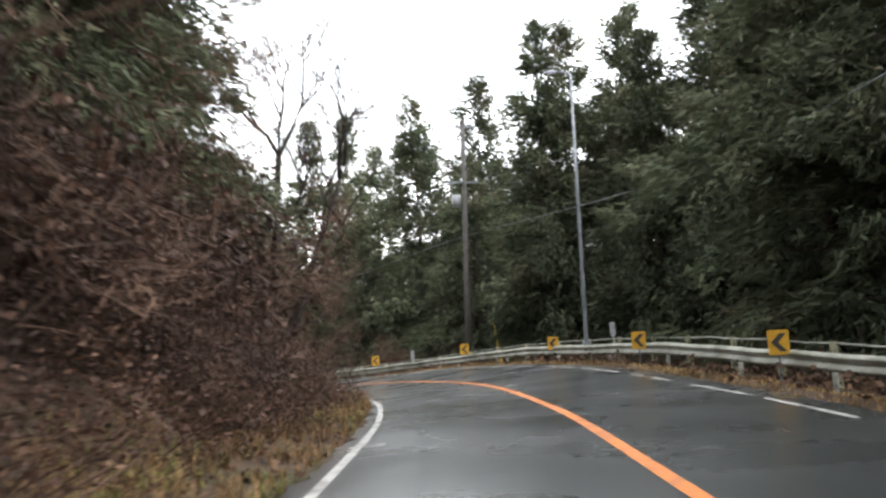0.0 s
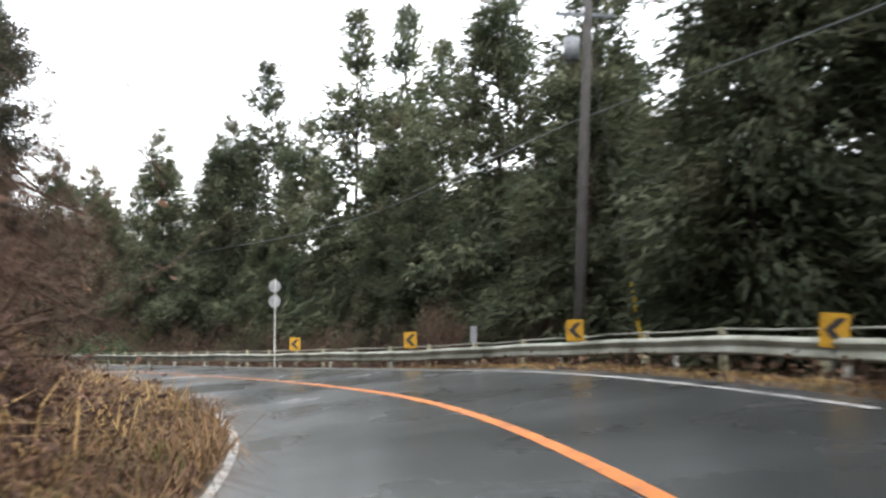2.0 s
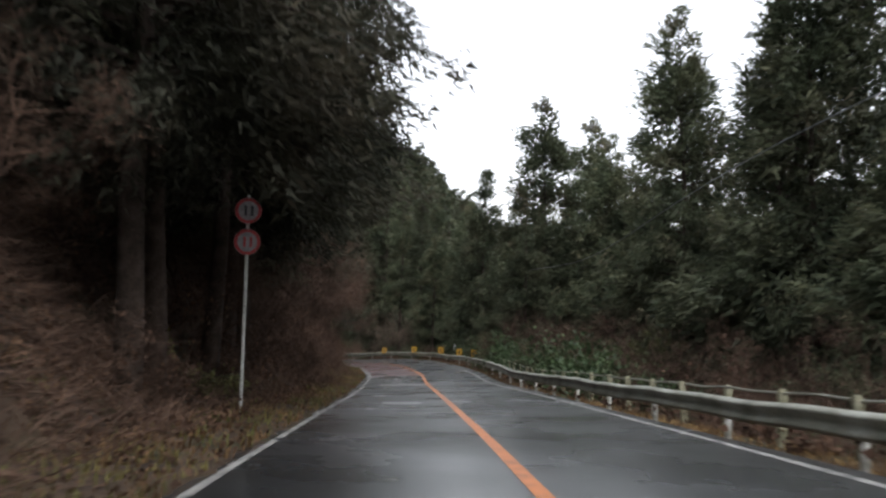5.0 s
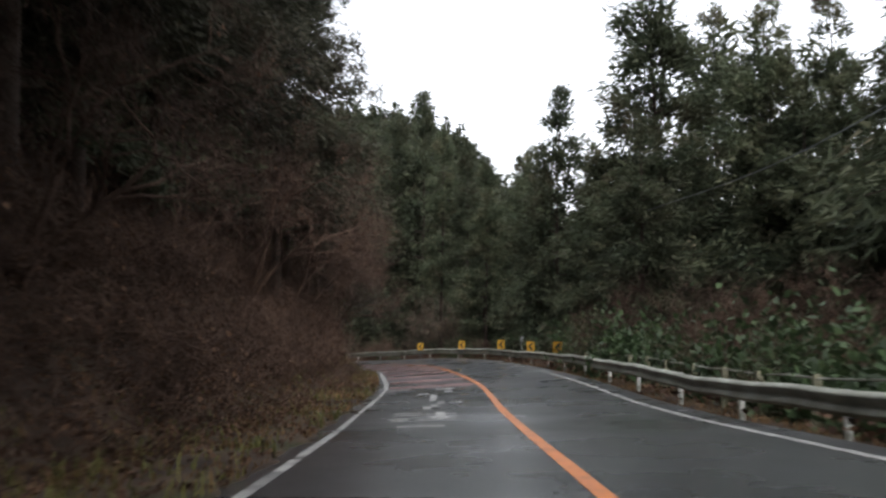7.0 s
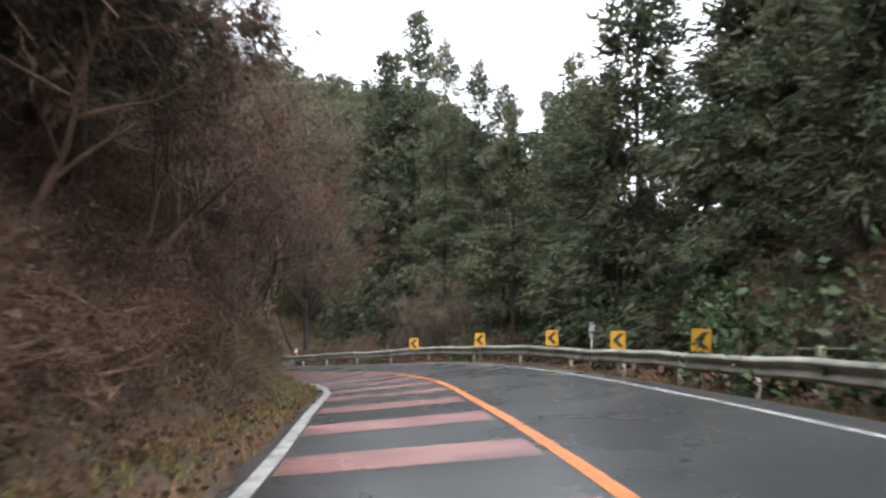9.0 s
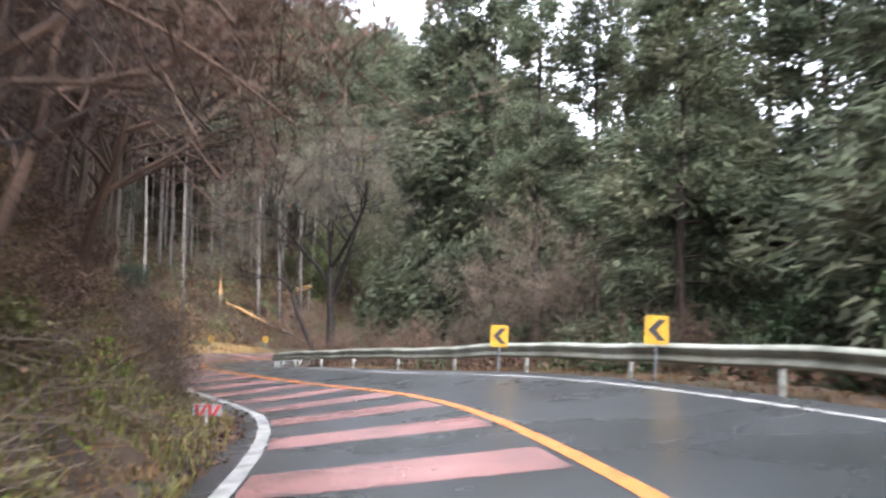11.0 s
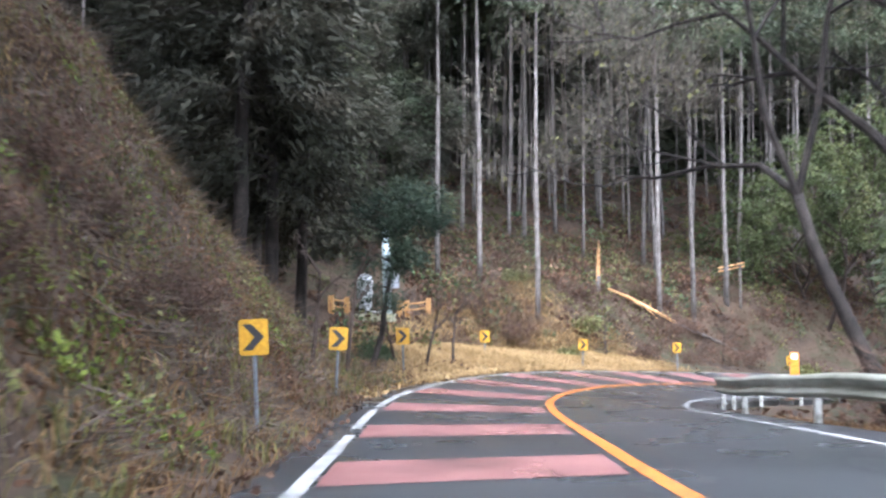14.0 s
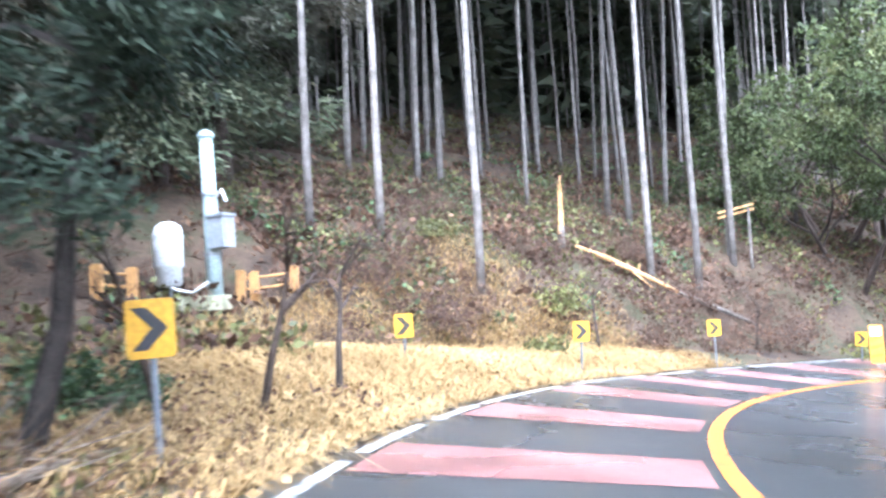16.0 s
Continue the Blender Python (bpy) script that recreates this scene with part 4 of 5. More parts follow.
def branching(g, rs, start, way, length, r, level, tips, wander=0.25, kids=(3, 5), sides=5, gravity=0.0, ratio=0.62):
    """Grows a bare limb and its side limbs into g; tips gathers points for leaves."""
    k = 5 if level > 1 else (4 if level else 3)
    pts = [np.array(start, float)]
    d = unit(np.array(way, float))
    for i in range(k - 1):
        d = unit(d + rs.normal(0, wander, 3) + np.array([0, 0, 0.08 + gravity]))
        pts.append(pts[-1] + d * length / (k - 1))
    pts = np.array(pts)
    g.tube(pts, np.linspace(r, r * 0.35, k), max(3, sides), cap=False)
    if level == 0:
        tips.append(pts[1:])
        return
    for _ in range(rs.randint(*kids)):
        u = rs.uniform(0.3, 1.0)
        p = np.array([np.interp(u, np.linspace(0, 1, k), pts[:, i]) for i in range(3)])
        side = unit(np.cross(d, rs.normal(size=3)))
        branching(g, rs, p, d * 0.6 + side * rs.uniform(0.5, 1.0), length * ratio * rs.uniform(0.7, 1.2), r * 0.5 * (1.2 - 0.4 * u), level - 1, tips, wander, kids, sides - 1, gravity, ratio)


def bare_tree(name, seed, height, label, stems=1, levels=4, r=0.16, lean=(0, 0), mat=None, fine_mat=None, leaf=None, leaves=0, spread=0.4, kids=(3, 6), group="bare trees", category="tree", wander=0.2, size=0.09, twigs=0, twig_len=1.0, sides=6, ratio=0.62, first=0.55, thin=0.007, rise=0.0):
    """Forking limbs, a haze of fine twigs round their ends, and the leaves that still hang on."""
    rs = np.random.RandomState(seed)
    tree = thing(name, label, category, group)
    g, tips = Geo(), []
    for k in range(stems):
        way = np.array([lean[0] + rs.normal(0, spread * 0.5), lean[1] + rs.normal(0, spread * 0.5), 1.0])
        branching(g, rs, (rs.normal(0, 0.12) * (stems > 1), rs.normal(0, 0.12) * (stems > 1), -0.3), way, height * first * rs.uniform(0.8, 1.1), r * rs.uniform(0.7, 1.0), levels - 1, tips, wander, kids, sides, rise, ratio)
    part("framework", g, mat or twig, tree)
    tp = np.concatenate(tips)
    k = twigs if twigs else int(len(tp) * 1.5)
    at = tp[rs.randint(0, len(tp), k)] + rs.normal(0, 0.12, (k, 3))
    cg = Geo()
    L = rs.uniform(0.25, 0.8, k) * twig_len
    sprigs(cg, at, rs.normal(size=(k, 3)) * np.array([1, 1, 0.7]) + np.array([0, 0, 0.7]), L, np.full(k, thin), rs)
    stuff(part("twig_haze", cg, fine_mat or mat or twig, tree))
    if leaves:
        at = tp[rs.randint(0, len(tp), leaves)] + rs.normal(0, 0.12, (leaves, 3))
        L = rs.uniform(0.5, 1.3, leaves) * size
        cg = Geo()
        kites(cg, at, rs.normal(size=(leaves, 3)) - np.array([0, 0, 0.5]), L, L * 0.32, rs)
        stuff(part("foliage", cg, leaf or dead_leaf, tree))
    return tree


def leafy_shrub(name, seed, height, width, leaves, label, mat, size=0.16, group="evergreen shrubs"):
    rs = np.random.RandomState(seed)
    bush = thing(name, label, "shrub", group)
    g, tips = Geo(), []
    for k in range(6):
        a = rs.uniform(0, 6.28)
        way = np.array([math.cos(a) * width / height, math.sin(a) * width / height, 1.0])
        branching(g, rs, (rs.normal(0, 0.1), rs.normal(0, 0.1), -0.2), way, height * 0.6, 0.03, 2, tips, 0.25, (3, 5), 4)
    stuff(part("stem_framework", g, twig, bush))
    tp = np.concatenate(tips)
    at = tp[rs.randint(0, len(tp), leaves)] + rs.normal(0, 0.14, (leaves, 3))
    at[:, 2] = np.maximum(at[:, 2], 0.05)
    L = rs.uniform(0.6, 1.3, leaves) * size
    cg = Geo()
    kites(cg, at, rs.normal(size=(leaves, 3)) + np.array([0, 0, -0.2]), L, L * 0.3, rs)
    stuff(part("foliage", cg, mat, bush))
    return bush


class Kind:
    """A pattern plant, moved to its first place and copied to the rest."""

    def __init__(self, ob):
        self.ob, self.used = ob, False

    def put(self, x, y, scale=1.0, sink=0.1, lean=2.0, turn=None, zs=1.0):
        z = float(ground_at([(x, y)])[0]) - sink
        m = pose(x, y, z, rng.uniform(-lean, lean), rng.uniform(-lean, lean), rng.uniform(0, 360) if turn is None else turn)
        if not self.used:
            self.used = True
            ob = self.ob
            ob.matrix_basis = m
        else:
            ob = copy_thing(self.ob, m)
        ob.scale = (scale, scale, scale * zs)
        return ob

    def top(self, x, y, ztop, height, **k):
        """Put so that the tip reaches ztop."""
        z = float(ground_at([(x, y)])[0])
        s = (ztop - z) / height
        return self.put(x, y, 0.5 * s + 0.5 * min(s, 1.1), zs=s / (0.5 * s + 0.5 * min(s, 1.1)), **k)


DEEP = "tall dark green cedar with drooping sprays"
cedar_a = Kind(conifer("cedar_tree", 11, 16, 1.2, 4.5, 18500, DEEP + " on the slope", taper=0.75))
cedar_b = Kind(conifer("cedar_tree", 12, 17, 3.0, 3.9, 15500, DEEP + " and a bare lower trunk", trunk_r=0.22, taper=0.75))
cedar_c = Kind(conifer("cedar_tree", 13, 15, 1.4, 3.5, 13500, "slim dark green cedar with a ragged tip", trunk_r=0.16, taper=0.75))
cedar_d = Kind(conifer("cedar_tree", 14, 13, 0.4, 4.4, 16500, "broad dark green cypress with foliage down to the ground", spread=1.1, full=1.0))
cedar_e = Kind(conifer("cedar_tree", 17, 16, 4.0, 5.3, 34000, "large dense cedar hanging over the road bank", spread=0.72, trunk_r=0.24, taper=0.5, mat=winter_needles))
cedar_f = Kind(conifer("cedar_tree", 18, 16, 1.4, 4.1, 15000, "cedar deep in the wood with dark foliage", spread=0.95, slim=0.16, full=1.0))
cedar_g = Kind(conifer("young_cypress", 19, 4.2, 1.75, 1.15, 9000, "young dark cypress with a thin leaning trunk beside the clearing", spread=0.38, trunk_r=0.085, taper=0.45, full=0.9, core_size=0.6, mat=backlit_needles, trunk_mat=dark_bark))
cedar_h = Kind(conifer("cedar_tree", 20, 17, 3.4, 3.7, 15000, "cedar with a dark bare lower trunk above the clearing", spread=1.0, trunk_r=0.2, trunk_mat=dark_bark, mat=winter_needles))
tall_trunk = Kind(conifer("plantation_cedar", 15, 25, 13.5, 3.4, 5200, "tall straight plantation cedar with a pale bare trunk", trunk_r=0.125, trunk_mat=grey_bark, spread=1.05, slim=0.15, taper=0.5))
tall_thin = Kind(conifer("plantation_cedar", 16, 24, 14.0, 3.0, 4500, "tall thin plantation cedar with a pale bare trunk", trunk_r=0.09, trunk_mat=grey_bark, spread=1.05, slim=0.15, taper=0.5))
CEDARS = [(cedar_a, 16), (cedar_b, 17), (cedar_c, 15), (cedar_d, 13), (cedar_e, 16), (cedar_f, 16), (cedar_h, 17)]

rng = random.Random(21)
# named tips of the skyline across the valley side: x, y, top z, which pattern
TIPS = [(4.3, 41.2, 14.3, 2), (-16.1, 79.1, 11.6, 0), (-20.5, 84.3, 17.2, 2), (-11.4, 73.5, 17.3, 2), (-8.2, 74.2, 18.1, 2), (-5.2, 67.9, 13.9, 2), (-23.0, 84.5, 12.6, 0), (-8.8, 71.2, 10.5, 0),
        (-1.6, 62.5, 16.5, 0), (2.5, 58.0, 16.5, 1), (-30.9, 89.7, 12.7, 0), (-25.6, 86.1, 11.0, 0), (-34.0, 96.0, 9.5, 5), (-27.5, 92.5, 9.5, 5),
        (-48.0, 104.1, 13.1, 0), (-48.2, 111.2, 12.8, 0), (-51.5, 103.4, 6.0, 3), (-57.6, 106.9, 8.4, 2), (-87.1, 126.6, 16.6, 2), (-89.5, 125.5, 14.0, 2), (-88.0, 129.5, 2.5, 5), (-42.5, 101.5, 9.2, 0),
        (-66.0, 110.5, 3.2, 0), (-63.0, 113.0, 4.5, 0), (-59.5, 109.5, 3.5, 1), (-66.0, 116.0, 7.0, 0), (-63.0, 121.0, 7.5, 5), (-72.0, 123.0, 3.5, 0), (-82.0, 128.0, 0.5, 5), (-85.0, 127.0, 1.0, 5), (-59.0, 124.0, 6.0, 5), (-92.5, 126.5, 11.0, 5),
        (-89.0, 134.0, 3.0, 5), (-77.0, 130.0, 9.0, 5), (-96.5, 133.5, 16.0, 5), (-94.0, 140.0, 9.0, 5), (-84.0, 138.0, 10.0, 5), (-54.0, 112.0, 7.0, 5), (-39.0, 103.0, 9.0, 5)]
for x, y, top, k in TIPS:
    CEDARS[k][0].top(x, y, top, CEDARS[k][1])
# the wood below the road: rows that step back from the rail
for s in np.arange(8, 172, 2.9):
    for row, (n0, rise) in enumerate(((11.5 if s < 68 else 9.8, 8.0), (15.0, 9.0), (20.0, 9.5), (26.0, 9.5))):
        if rng.random() < (0.3, 0.12, 0.12, 0.3)[row] or (row == 0 and (68 < s < 132 or s > 143)):
            continue
        ss = s + rng.uniform(-1.2, 1.2)
        n = n0 + rng.uniform(-1.6, 1.6)
        p = road(ss, n)
        rise2 = rise + (8.0 if s < 64 else 4.0 if s < 80 else 0) + (3.5 if 122 < s < 140 else -4.2 if s > 145 else 0) + rng.uniform(-2.0, 1.0)
        k = 3 if row == 0 and rng.random() < 0.55 else rng.choice([0, 1, 2, 0, 3])
        k = 5 if row >= 2 else k
        CEDARS[k][0].top(p[0], p[1], np.interp(ss, CS, CL[:, 2]) + rise2, CEDARS[k][1])
# uphill side
# the first two stand out of view, added to shade the thicket
LEFT = [(25.5, -7.6, 15), (29.0, -7.4, 15), (37.0, -9.0, 14), (31.0, -12.0, 12), (44.5, -8.9, 12), (41.5, -8.3, 14), (38.0, -8.4, 14), (34.0, -9.5, 13), (40.0, -10.0, 12), (36.0, -11.0, 11), (38.0, -13.0, 13), (46.0, -12.5, 9),
        (86.5, -7.4, 13), (89.0, -5.6, 17), (91.5, -5.9, 17), (95.5, -5.8, 16), (99.0, -6.0, 16), (103.0, -6.4, 16), (88.0, -11.0, 15), (83.0, -11.0, 9), (106.0, -7.8, 15), (110.0, -8.0, 15), (96.0, -11.0, 16), (92.0, -10.5, 16),
        (114.0, -8.6, 15), (118.5, -8.6, 15), (123.0, -9.0, 15), (112.0, -12.5, 15), (121.0, -12.5, 15), (127.0, -10.0, 14), (128.0, -6.8, 14), (132.5, -6.8, 14), (135.0, -8.6, 13), (132.0, -11.5, 13), (138.0, -12.0, 12), (104.0, -12.0, 15), (143.0, -13.0, 12)]
for s, n, h in LEFT:
    p = road(s, n)
    k = 5 if n < -9 else (4 if 82 < s < 136 or s < 30 else 0)
    z = float(ground_at([p[:2]])[0])
    CEDARS[k][0].top(p[0], p[1], z + h, CEDARS[k][1])
for x, y, h, k in ((-112.6, 110.9, 16, 0), (-111.0, 107.6, 15, 0), (-113.4, 112.8, 16, 4), (-116.0, 109.5, 15, 0), (-96.9, 106.0, 16, 6), (-97.9, 106.75, 14, 6), (-95.4, 104.9, 16, 6), (-101.6, 104.6, 15, 6), (-104.6, 104.6, 15, 6), (-106.4, 106.4, 16, 6), (-94.8, 101.0, 15, 6), (-106.5, 101.5, 15, 6), (-111.0, 104.5, 14, 5), (-116.5, 112.5, 15, 5), (-108.0, 103.0, 14, 5)):
    CEDARS[k][0].top(x, y, ground_z(x, y) + h, CEDARS[k][1])
for s in np.arange(79, 137, 2.6):
    for n0 in (-9.6, -13.0, -17.0):
        if n0 > -11 and rng.random() < 0.35:
            continue
        p = road(s + rng.uniform(-0.9, 0.9), n0 + rng.uniform(-1.0, 1.0))
        CEDARS[5][0].top(p[0], p[1], float(ground_at([p[:2]])[0]) + rng.uniform(10, 13.5) - (3 if s < 84 else 0), CEDARS[5][1])
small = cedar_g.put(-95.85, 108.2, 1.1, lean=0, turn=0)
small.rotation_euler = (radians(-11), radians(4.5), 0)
cedar_k = Kind(conifer("cedar_tree", 23, 24, 9.5, 2.9, 12000, "tall cedar with a long bare dark trunk behind the bend", trunk_r=0.2, taper=0.7, spread=0.9))
for x, y, sc in ((-77.0, 118.0, 0.97), (-73.5, 117.5, 0.9), (-75.0, 121.5, 0.93)):
    cedar_k.put(x, y, sc, lean=0.7)
# plantation on the hillside above the far bend, and along the top of the cutting
placed = [(-108.75, 118.2), (-111.15, 125.6), (-110.9, 127.3), (-112.3, 130.2), (-110.6, 114.35), (-110.95, 116.45), (-114.5, 127.5), (-116.05, 127.7), (-117.3, 120.4), (-117.1, 121.2), (-116.2, 117.4)]
for x, y in placed:
    tall_trunk.put(x, y, 1.0, lean=1.0)
for _ in range(9000):
    if len(placed) >= 300:
        break
    x, y = rng.uniform(-150, -84), rng.uniform(88, 160)
    s, n, d = (float(v[0]) for v in to_road([(x, y)]))
    if n > -11.0 or d > 50 or (s < 190 and n > -14.5) or s < 150 or (n > -15 and rng.random() < 0.7):
        continue
    if any((x - a) ** 2 + (y - b) ** 2 < 1.7 ** 2 for a, b in placed):
        continue
    placed.append((x, y))
    (tall_trunk if rng.random() < 0.4 else tall_thin).put(x, y, rng.uniform(0.85, 1.1), lean=1.5)
for s in np.arange(146, 178, 1.6):
    p = road(s + rng.uniform(-0.6, 0.6), -10.5 - rng.uniform(0, 5))
    (tall_trunk if rng.random() < 0.4 else tall_thin).put(p[0], p[1], rng.uniform(0.75, 0.95))
# wood on the far hillsides
far = Geo()
rs = np.random.RandomState(5)


def far_trees(xy, m, low, high, wide):
    for (x, y) in xy:
        z = float(ground_at([(x, y)])[0])
        h, r = rs.uniform(low, high), rs.uniform(*wide)
        u = rs.uniform(0.0, 1, m)
        a = rs.uniform(0, 6.28, m)
        rr = r * (1.05 - u) * rs.uniform(0.4, 1.1, m)
        at = np.column_stack([x + rr * np.cos(a), y + rr * np.sin(a), z + u * h])
        w = np.column_stack([np.cos(a), np.sin(a), -0.5 + 0.4 * u]) + rs.normal(0, 0.3, (m, 3))
        sprigs(far, at, w, rs.uniform(0.9, 2.0, m), rs.uniform(0.3, 0.6, m), rs)


ang = np.column_stack([rs.uniform(-330, 60, 4300), rs.uniform(-60, 350, 4300)])
s_, n_, d_ = to_road(ang)
far_trees(ang[(d_ > 40) & (n_ < 0) & (d_ < 270)], 90, 8, 13, (2.0, 3.2))
hill = np.column_stack([rs.uniform(-330, -90, 1500), rs.uniform(150, 350, 1500)])
hill = hill[np.abs(np.hypot(hill[:, 0] + 13, hill[:, 1] - 48) - 235) < 55]
far_trees(hill, 130, 5, 9, (2.4, 4.2))
ang = np.column_stack([rs.uniform(-175, -84, 560), rs.uniform(78, 185, 560)])
s_, n_, d_ = to_road(ang)
far_trees(ang[(d_ > 32) & (n_ < 0) & (d_ < 60) & (s_ > 150)], 150, 7, 15, (1.6, 3.0))
ang = np.column_stack([rs.uniform(-110, 100, 1500), rs.uniform(-40, 200, 1500)])
s_, n_, d_ = to_road(ang)
far_trees(ang[(d_ > 27) & (n_ > 0) & (d_ < 95)], 90, 10, 13.5, (1.8, 3.0))
far_trees(ang[(d_ > 15) & (n_ < 0) & (d_ < 40) & (s_ > 84) & (s_ < 140)], 110, 7, 10, (1.8, 2.8))
tagged(part("far_wood", far, needles), "distant cedar wood covering the hillsides", "wood", kind="stuff")

# bare trees
def forked_tree(name, seed, label, stems, limbs, fine_mat, twigs, leaf, leaves):
    """A large bare tree: clear leaning stems, each breaking into spreading limbs; stems: way, length, radius, limb count."""
    rs = np.random.RandomState(seed)
    tree = thing(name, label, "tree", "bare trees")
    tips = []
    for way, length, r, count in stems:
        g = Geo()
        way = np.array(way, float)
        t = np.linspace(0, 1, 7)
        wob = np.cumsum(rs.normal(0, 0.035, (7, 3)), 0) * np.array([1, 1, 0])
        pts = np.outer(t, way * length) + wob * length * 0.25 - np.array([0, 0, 0.3]) + np.outer(t * t, (0, 0, 0.6))
        g.tube(pts, r * (1.35 - 0.7 * t ** 0.6), 10)
        part("trunk", g, dark_bark, tree, smooth=True)
        for k in range(count):
            a = k * 2.4 + rs.uniform(-0.4, 0.4)
            at = pts[-1] if k < 3 else pts[-2 - (k % 2)]
            g = Geo()
            out = np.array([math.cos(a), math.sin(a), 0]) * rs.uniform(0.45, 0.95) + way * 0.35
            branching(g, rs, at, out + np.array([0, 0, 0.85]), limbs * rs.uniform(0.8, 1.15), r * 0.5, 3, tips, 0.17, (4, 6), 6, 0.03, 0.58)
            part("limb", g, dark_bark, tree)
    tp = np.concatenate(tips)
    at = tp[rs.randint(0, len(tp), twigs)] + rs.normal(0, 0.14, (twigs, 3))
    cg = Geo()
    sprigs(cg, at, rs.normal(size=(twigs, 3)) + np.array([0, 0, 0.5]), rs.uniform(0.3, 0.9, twigs), np.full(twigs, 0.006), rs)
    stuff(part("twig_haze", cg, fine_mat, tree))
    at = tp[rs.randint(0, len(tp), leaves)] + rs.normal(0, 0.15, (leaves, 3))
    L = rs.uniform(0.05, 0.12, leaves)
    cg = Geo()
    kites(cg, at, rs.normal(size=(leaves, 3)) - np.array([0, 0, 0.4]), L, L * 0.35, rs)
    stuff(part("foliage", cg, leaf, tree))
    return tree


big_bare = forked_tree("bare_tree", 31, "large bare dark-trunked tree with olive twigs beside the guard rail", [((0.0, 0.05, 1.0), 4.6, 0.21, 6), ((-0.17, -0.42, 0.95), 3.6, 0.12, 3)], 5.2, olive_twig, 22000, olive_leaf, 3000)
big_bare.matrix_basis = pose(-85.6, 113.9, float(ground_at([(-85.6, 113.9)])[0]) - 0.1, 0, 0, 0)
curved = bare_tree("bare_tree", 35, 6.4, "leaning bare shrubby tree with dark curved limbs over the verge", stems=4, levels=5, r=0.06, lean=(0.62, -0.1), mat=dark_bark, spread=0.35, kids=(3, 5), wander=0.24)
p = on_ground(141.0, -5.3)
curved.matrix_basis = pose(p.x, p.y, p.z, 0, 0, 35) @ Matrix.Diagonal((0.85, 0.85, 0.85, 1))
leaner = forked_tree("bare_tree", 36, "bare dark tree with bent limbs rising out of the brown thicket", [((0.5, -0.05, 1.0), 4.6, 0.085, 4), ((0.22, -0.5, 1.0), 4.8, 0.1, 4), ((0.55, 0.4, 0.9), 4.0, 0.06, 3)], 2.3, russet_twig, 900, russet_leaf, 250)
p = on_ground(45.0, -5.7)
leaner.matrix_basis = pose(p.x, p.y, p.z, 0, 0, 0)
bare_a = Kind(bare_tree("bare_tree", 32, 7.5, "bare brown deciduous tree with fine twigs", stems=3, levels=4, r=0.09, mat=twig, leaf=dead_leaf, leaves=300, spread=0.6, kids=(4, 6), twigs=3200, twig_len=1.2, thin=0.008))
bare_b = Kind(bare_tree("bare_tree", 33, 9.0, "bare grey deciduous tree with fine twigs", stems=2, levels=4, r=0.11, mat=pale_twig, leaf=olive_leaf, leaves=500, spread=0.5, kids=(4, 7), twigs=3500, twig_len=1.3, thin=0.008))
THICK = dict(levels=3, kids=(3, 4), group="brown thicket shrubs", category="shrub", sides=3)
shrub_a = Kind(bare_tree("brown_shrub", 41, 3.2, "dense leafless brown shrub with fine twigs", stems=8, r=0.026, mat=twig, leaf=dead_leaf, leaves=220, spread=0.9, wander=0.26, size=0.1, twigs=900, twig_len=1.25, **THICK))
shrub_b = Kind(bare_tree("brown_shrub", 42, 2.4, "tangled brown shrub with withered leaves", stems=8, r=0.022, mat=twig, leaf=dead_leaf, leaves=800, spread=1.1, wander=0.32, size=0.085, twigs=800, **THICK))
shrub_c = Kind(bare_tree("brown_shrub", 43, 3.6, "upright shrub of thin grey-brown stems", stems=9, r=0.026, mat=pale_twig, leaf=dead_leaf, leaves=120, spread=0.7, wander=0.2, size=0.1, twigs=900, twig_len=1.25, **THICK))
shrub_d = Kind(bare_tree("brown_shrub", 44, 2.6, "tangled dark russet thicket shrub with wet withered leaves", stems=8, r=0.022, mat=russet_twig, leaf=russet_leaf, leaves=1300, spread=1.1, wander=0.32, size=0.085, twigs=900, twig_len=1.1, **THICK))
green_a = Kind(leafy_shrub("evergreen_shrub", 51, 2.2, 1.4, 2600, "glossy green evergreen shrub", broadleaf))
green_b = Kind(leafy_shrub("evergreen_shrub", 52, 1.2, 0.9, 1500, "low green bamboo grass clump", broadleaf, 0.2))
green_c = Kind(leafy_shrub("evergreen_shrub", 53, 0.8, 0.8, 1100, "low dull olive shrub", olive_leaf, 0.12))
SHRUBS = [shrub_a, shrub_b, shrub_c]
for s in np.arange(20, 56, 1.5):
    for n0 in (-4.9, -6.4, -8.2):
        p = road(s + rng.uniform(-0.7, 0.7), n0 + rng.uniform(-0.7, 0.5) - (0.9 if s > 44 or s < 35 else 0))
        rng.choice([shrub_d, shrub_d, shrub_d, shrub_a]).put(p[0], p[1], rng.uniform(0.8, 1.35) * ((1.55 if s < 42 else 1.1) if n0 < -6 else 0.78) * (0.85 if s > 46 else 1.0))
for s, n, sc in ((45.5, -5.8, 0.72), (48, -6.0, 0.66), (50.5, -6.4, 0.62), (53, -6.2, 0.55), (56, -7.0, 0.6), (85, -6.4, 0.5), (97, -6.2, 0.6), (44, -6.9, 0.8), (38, -8.6, 1.0), (47.5, -7.2, 0.65)):
    p = road(s, n)
    bare_a.put(p[0], p[1], sc)
for s in np.arange(106, 135, 1.15):
    for n0 in (-5.5, -6.4, -7.5):
        p = road(s + rng.uniform(-0.5, 0.5), n0 + rng.uniform(-0.4, 0.4))
        rng.choice([shrub_a, shrub_b, shrub_b]).put(p[0], p[1], rng.uniform(0.55, 0.95))
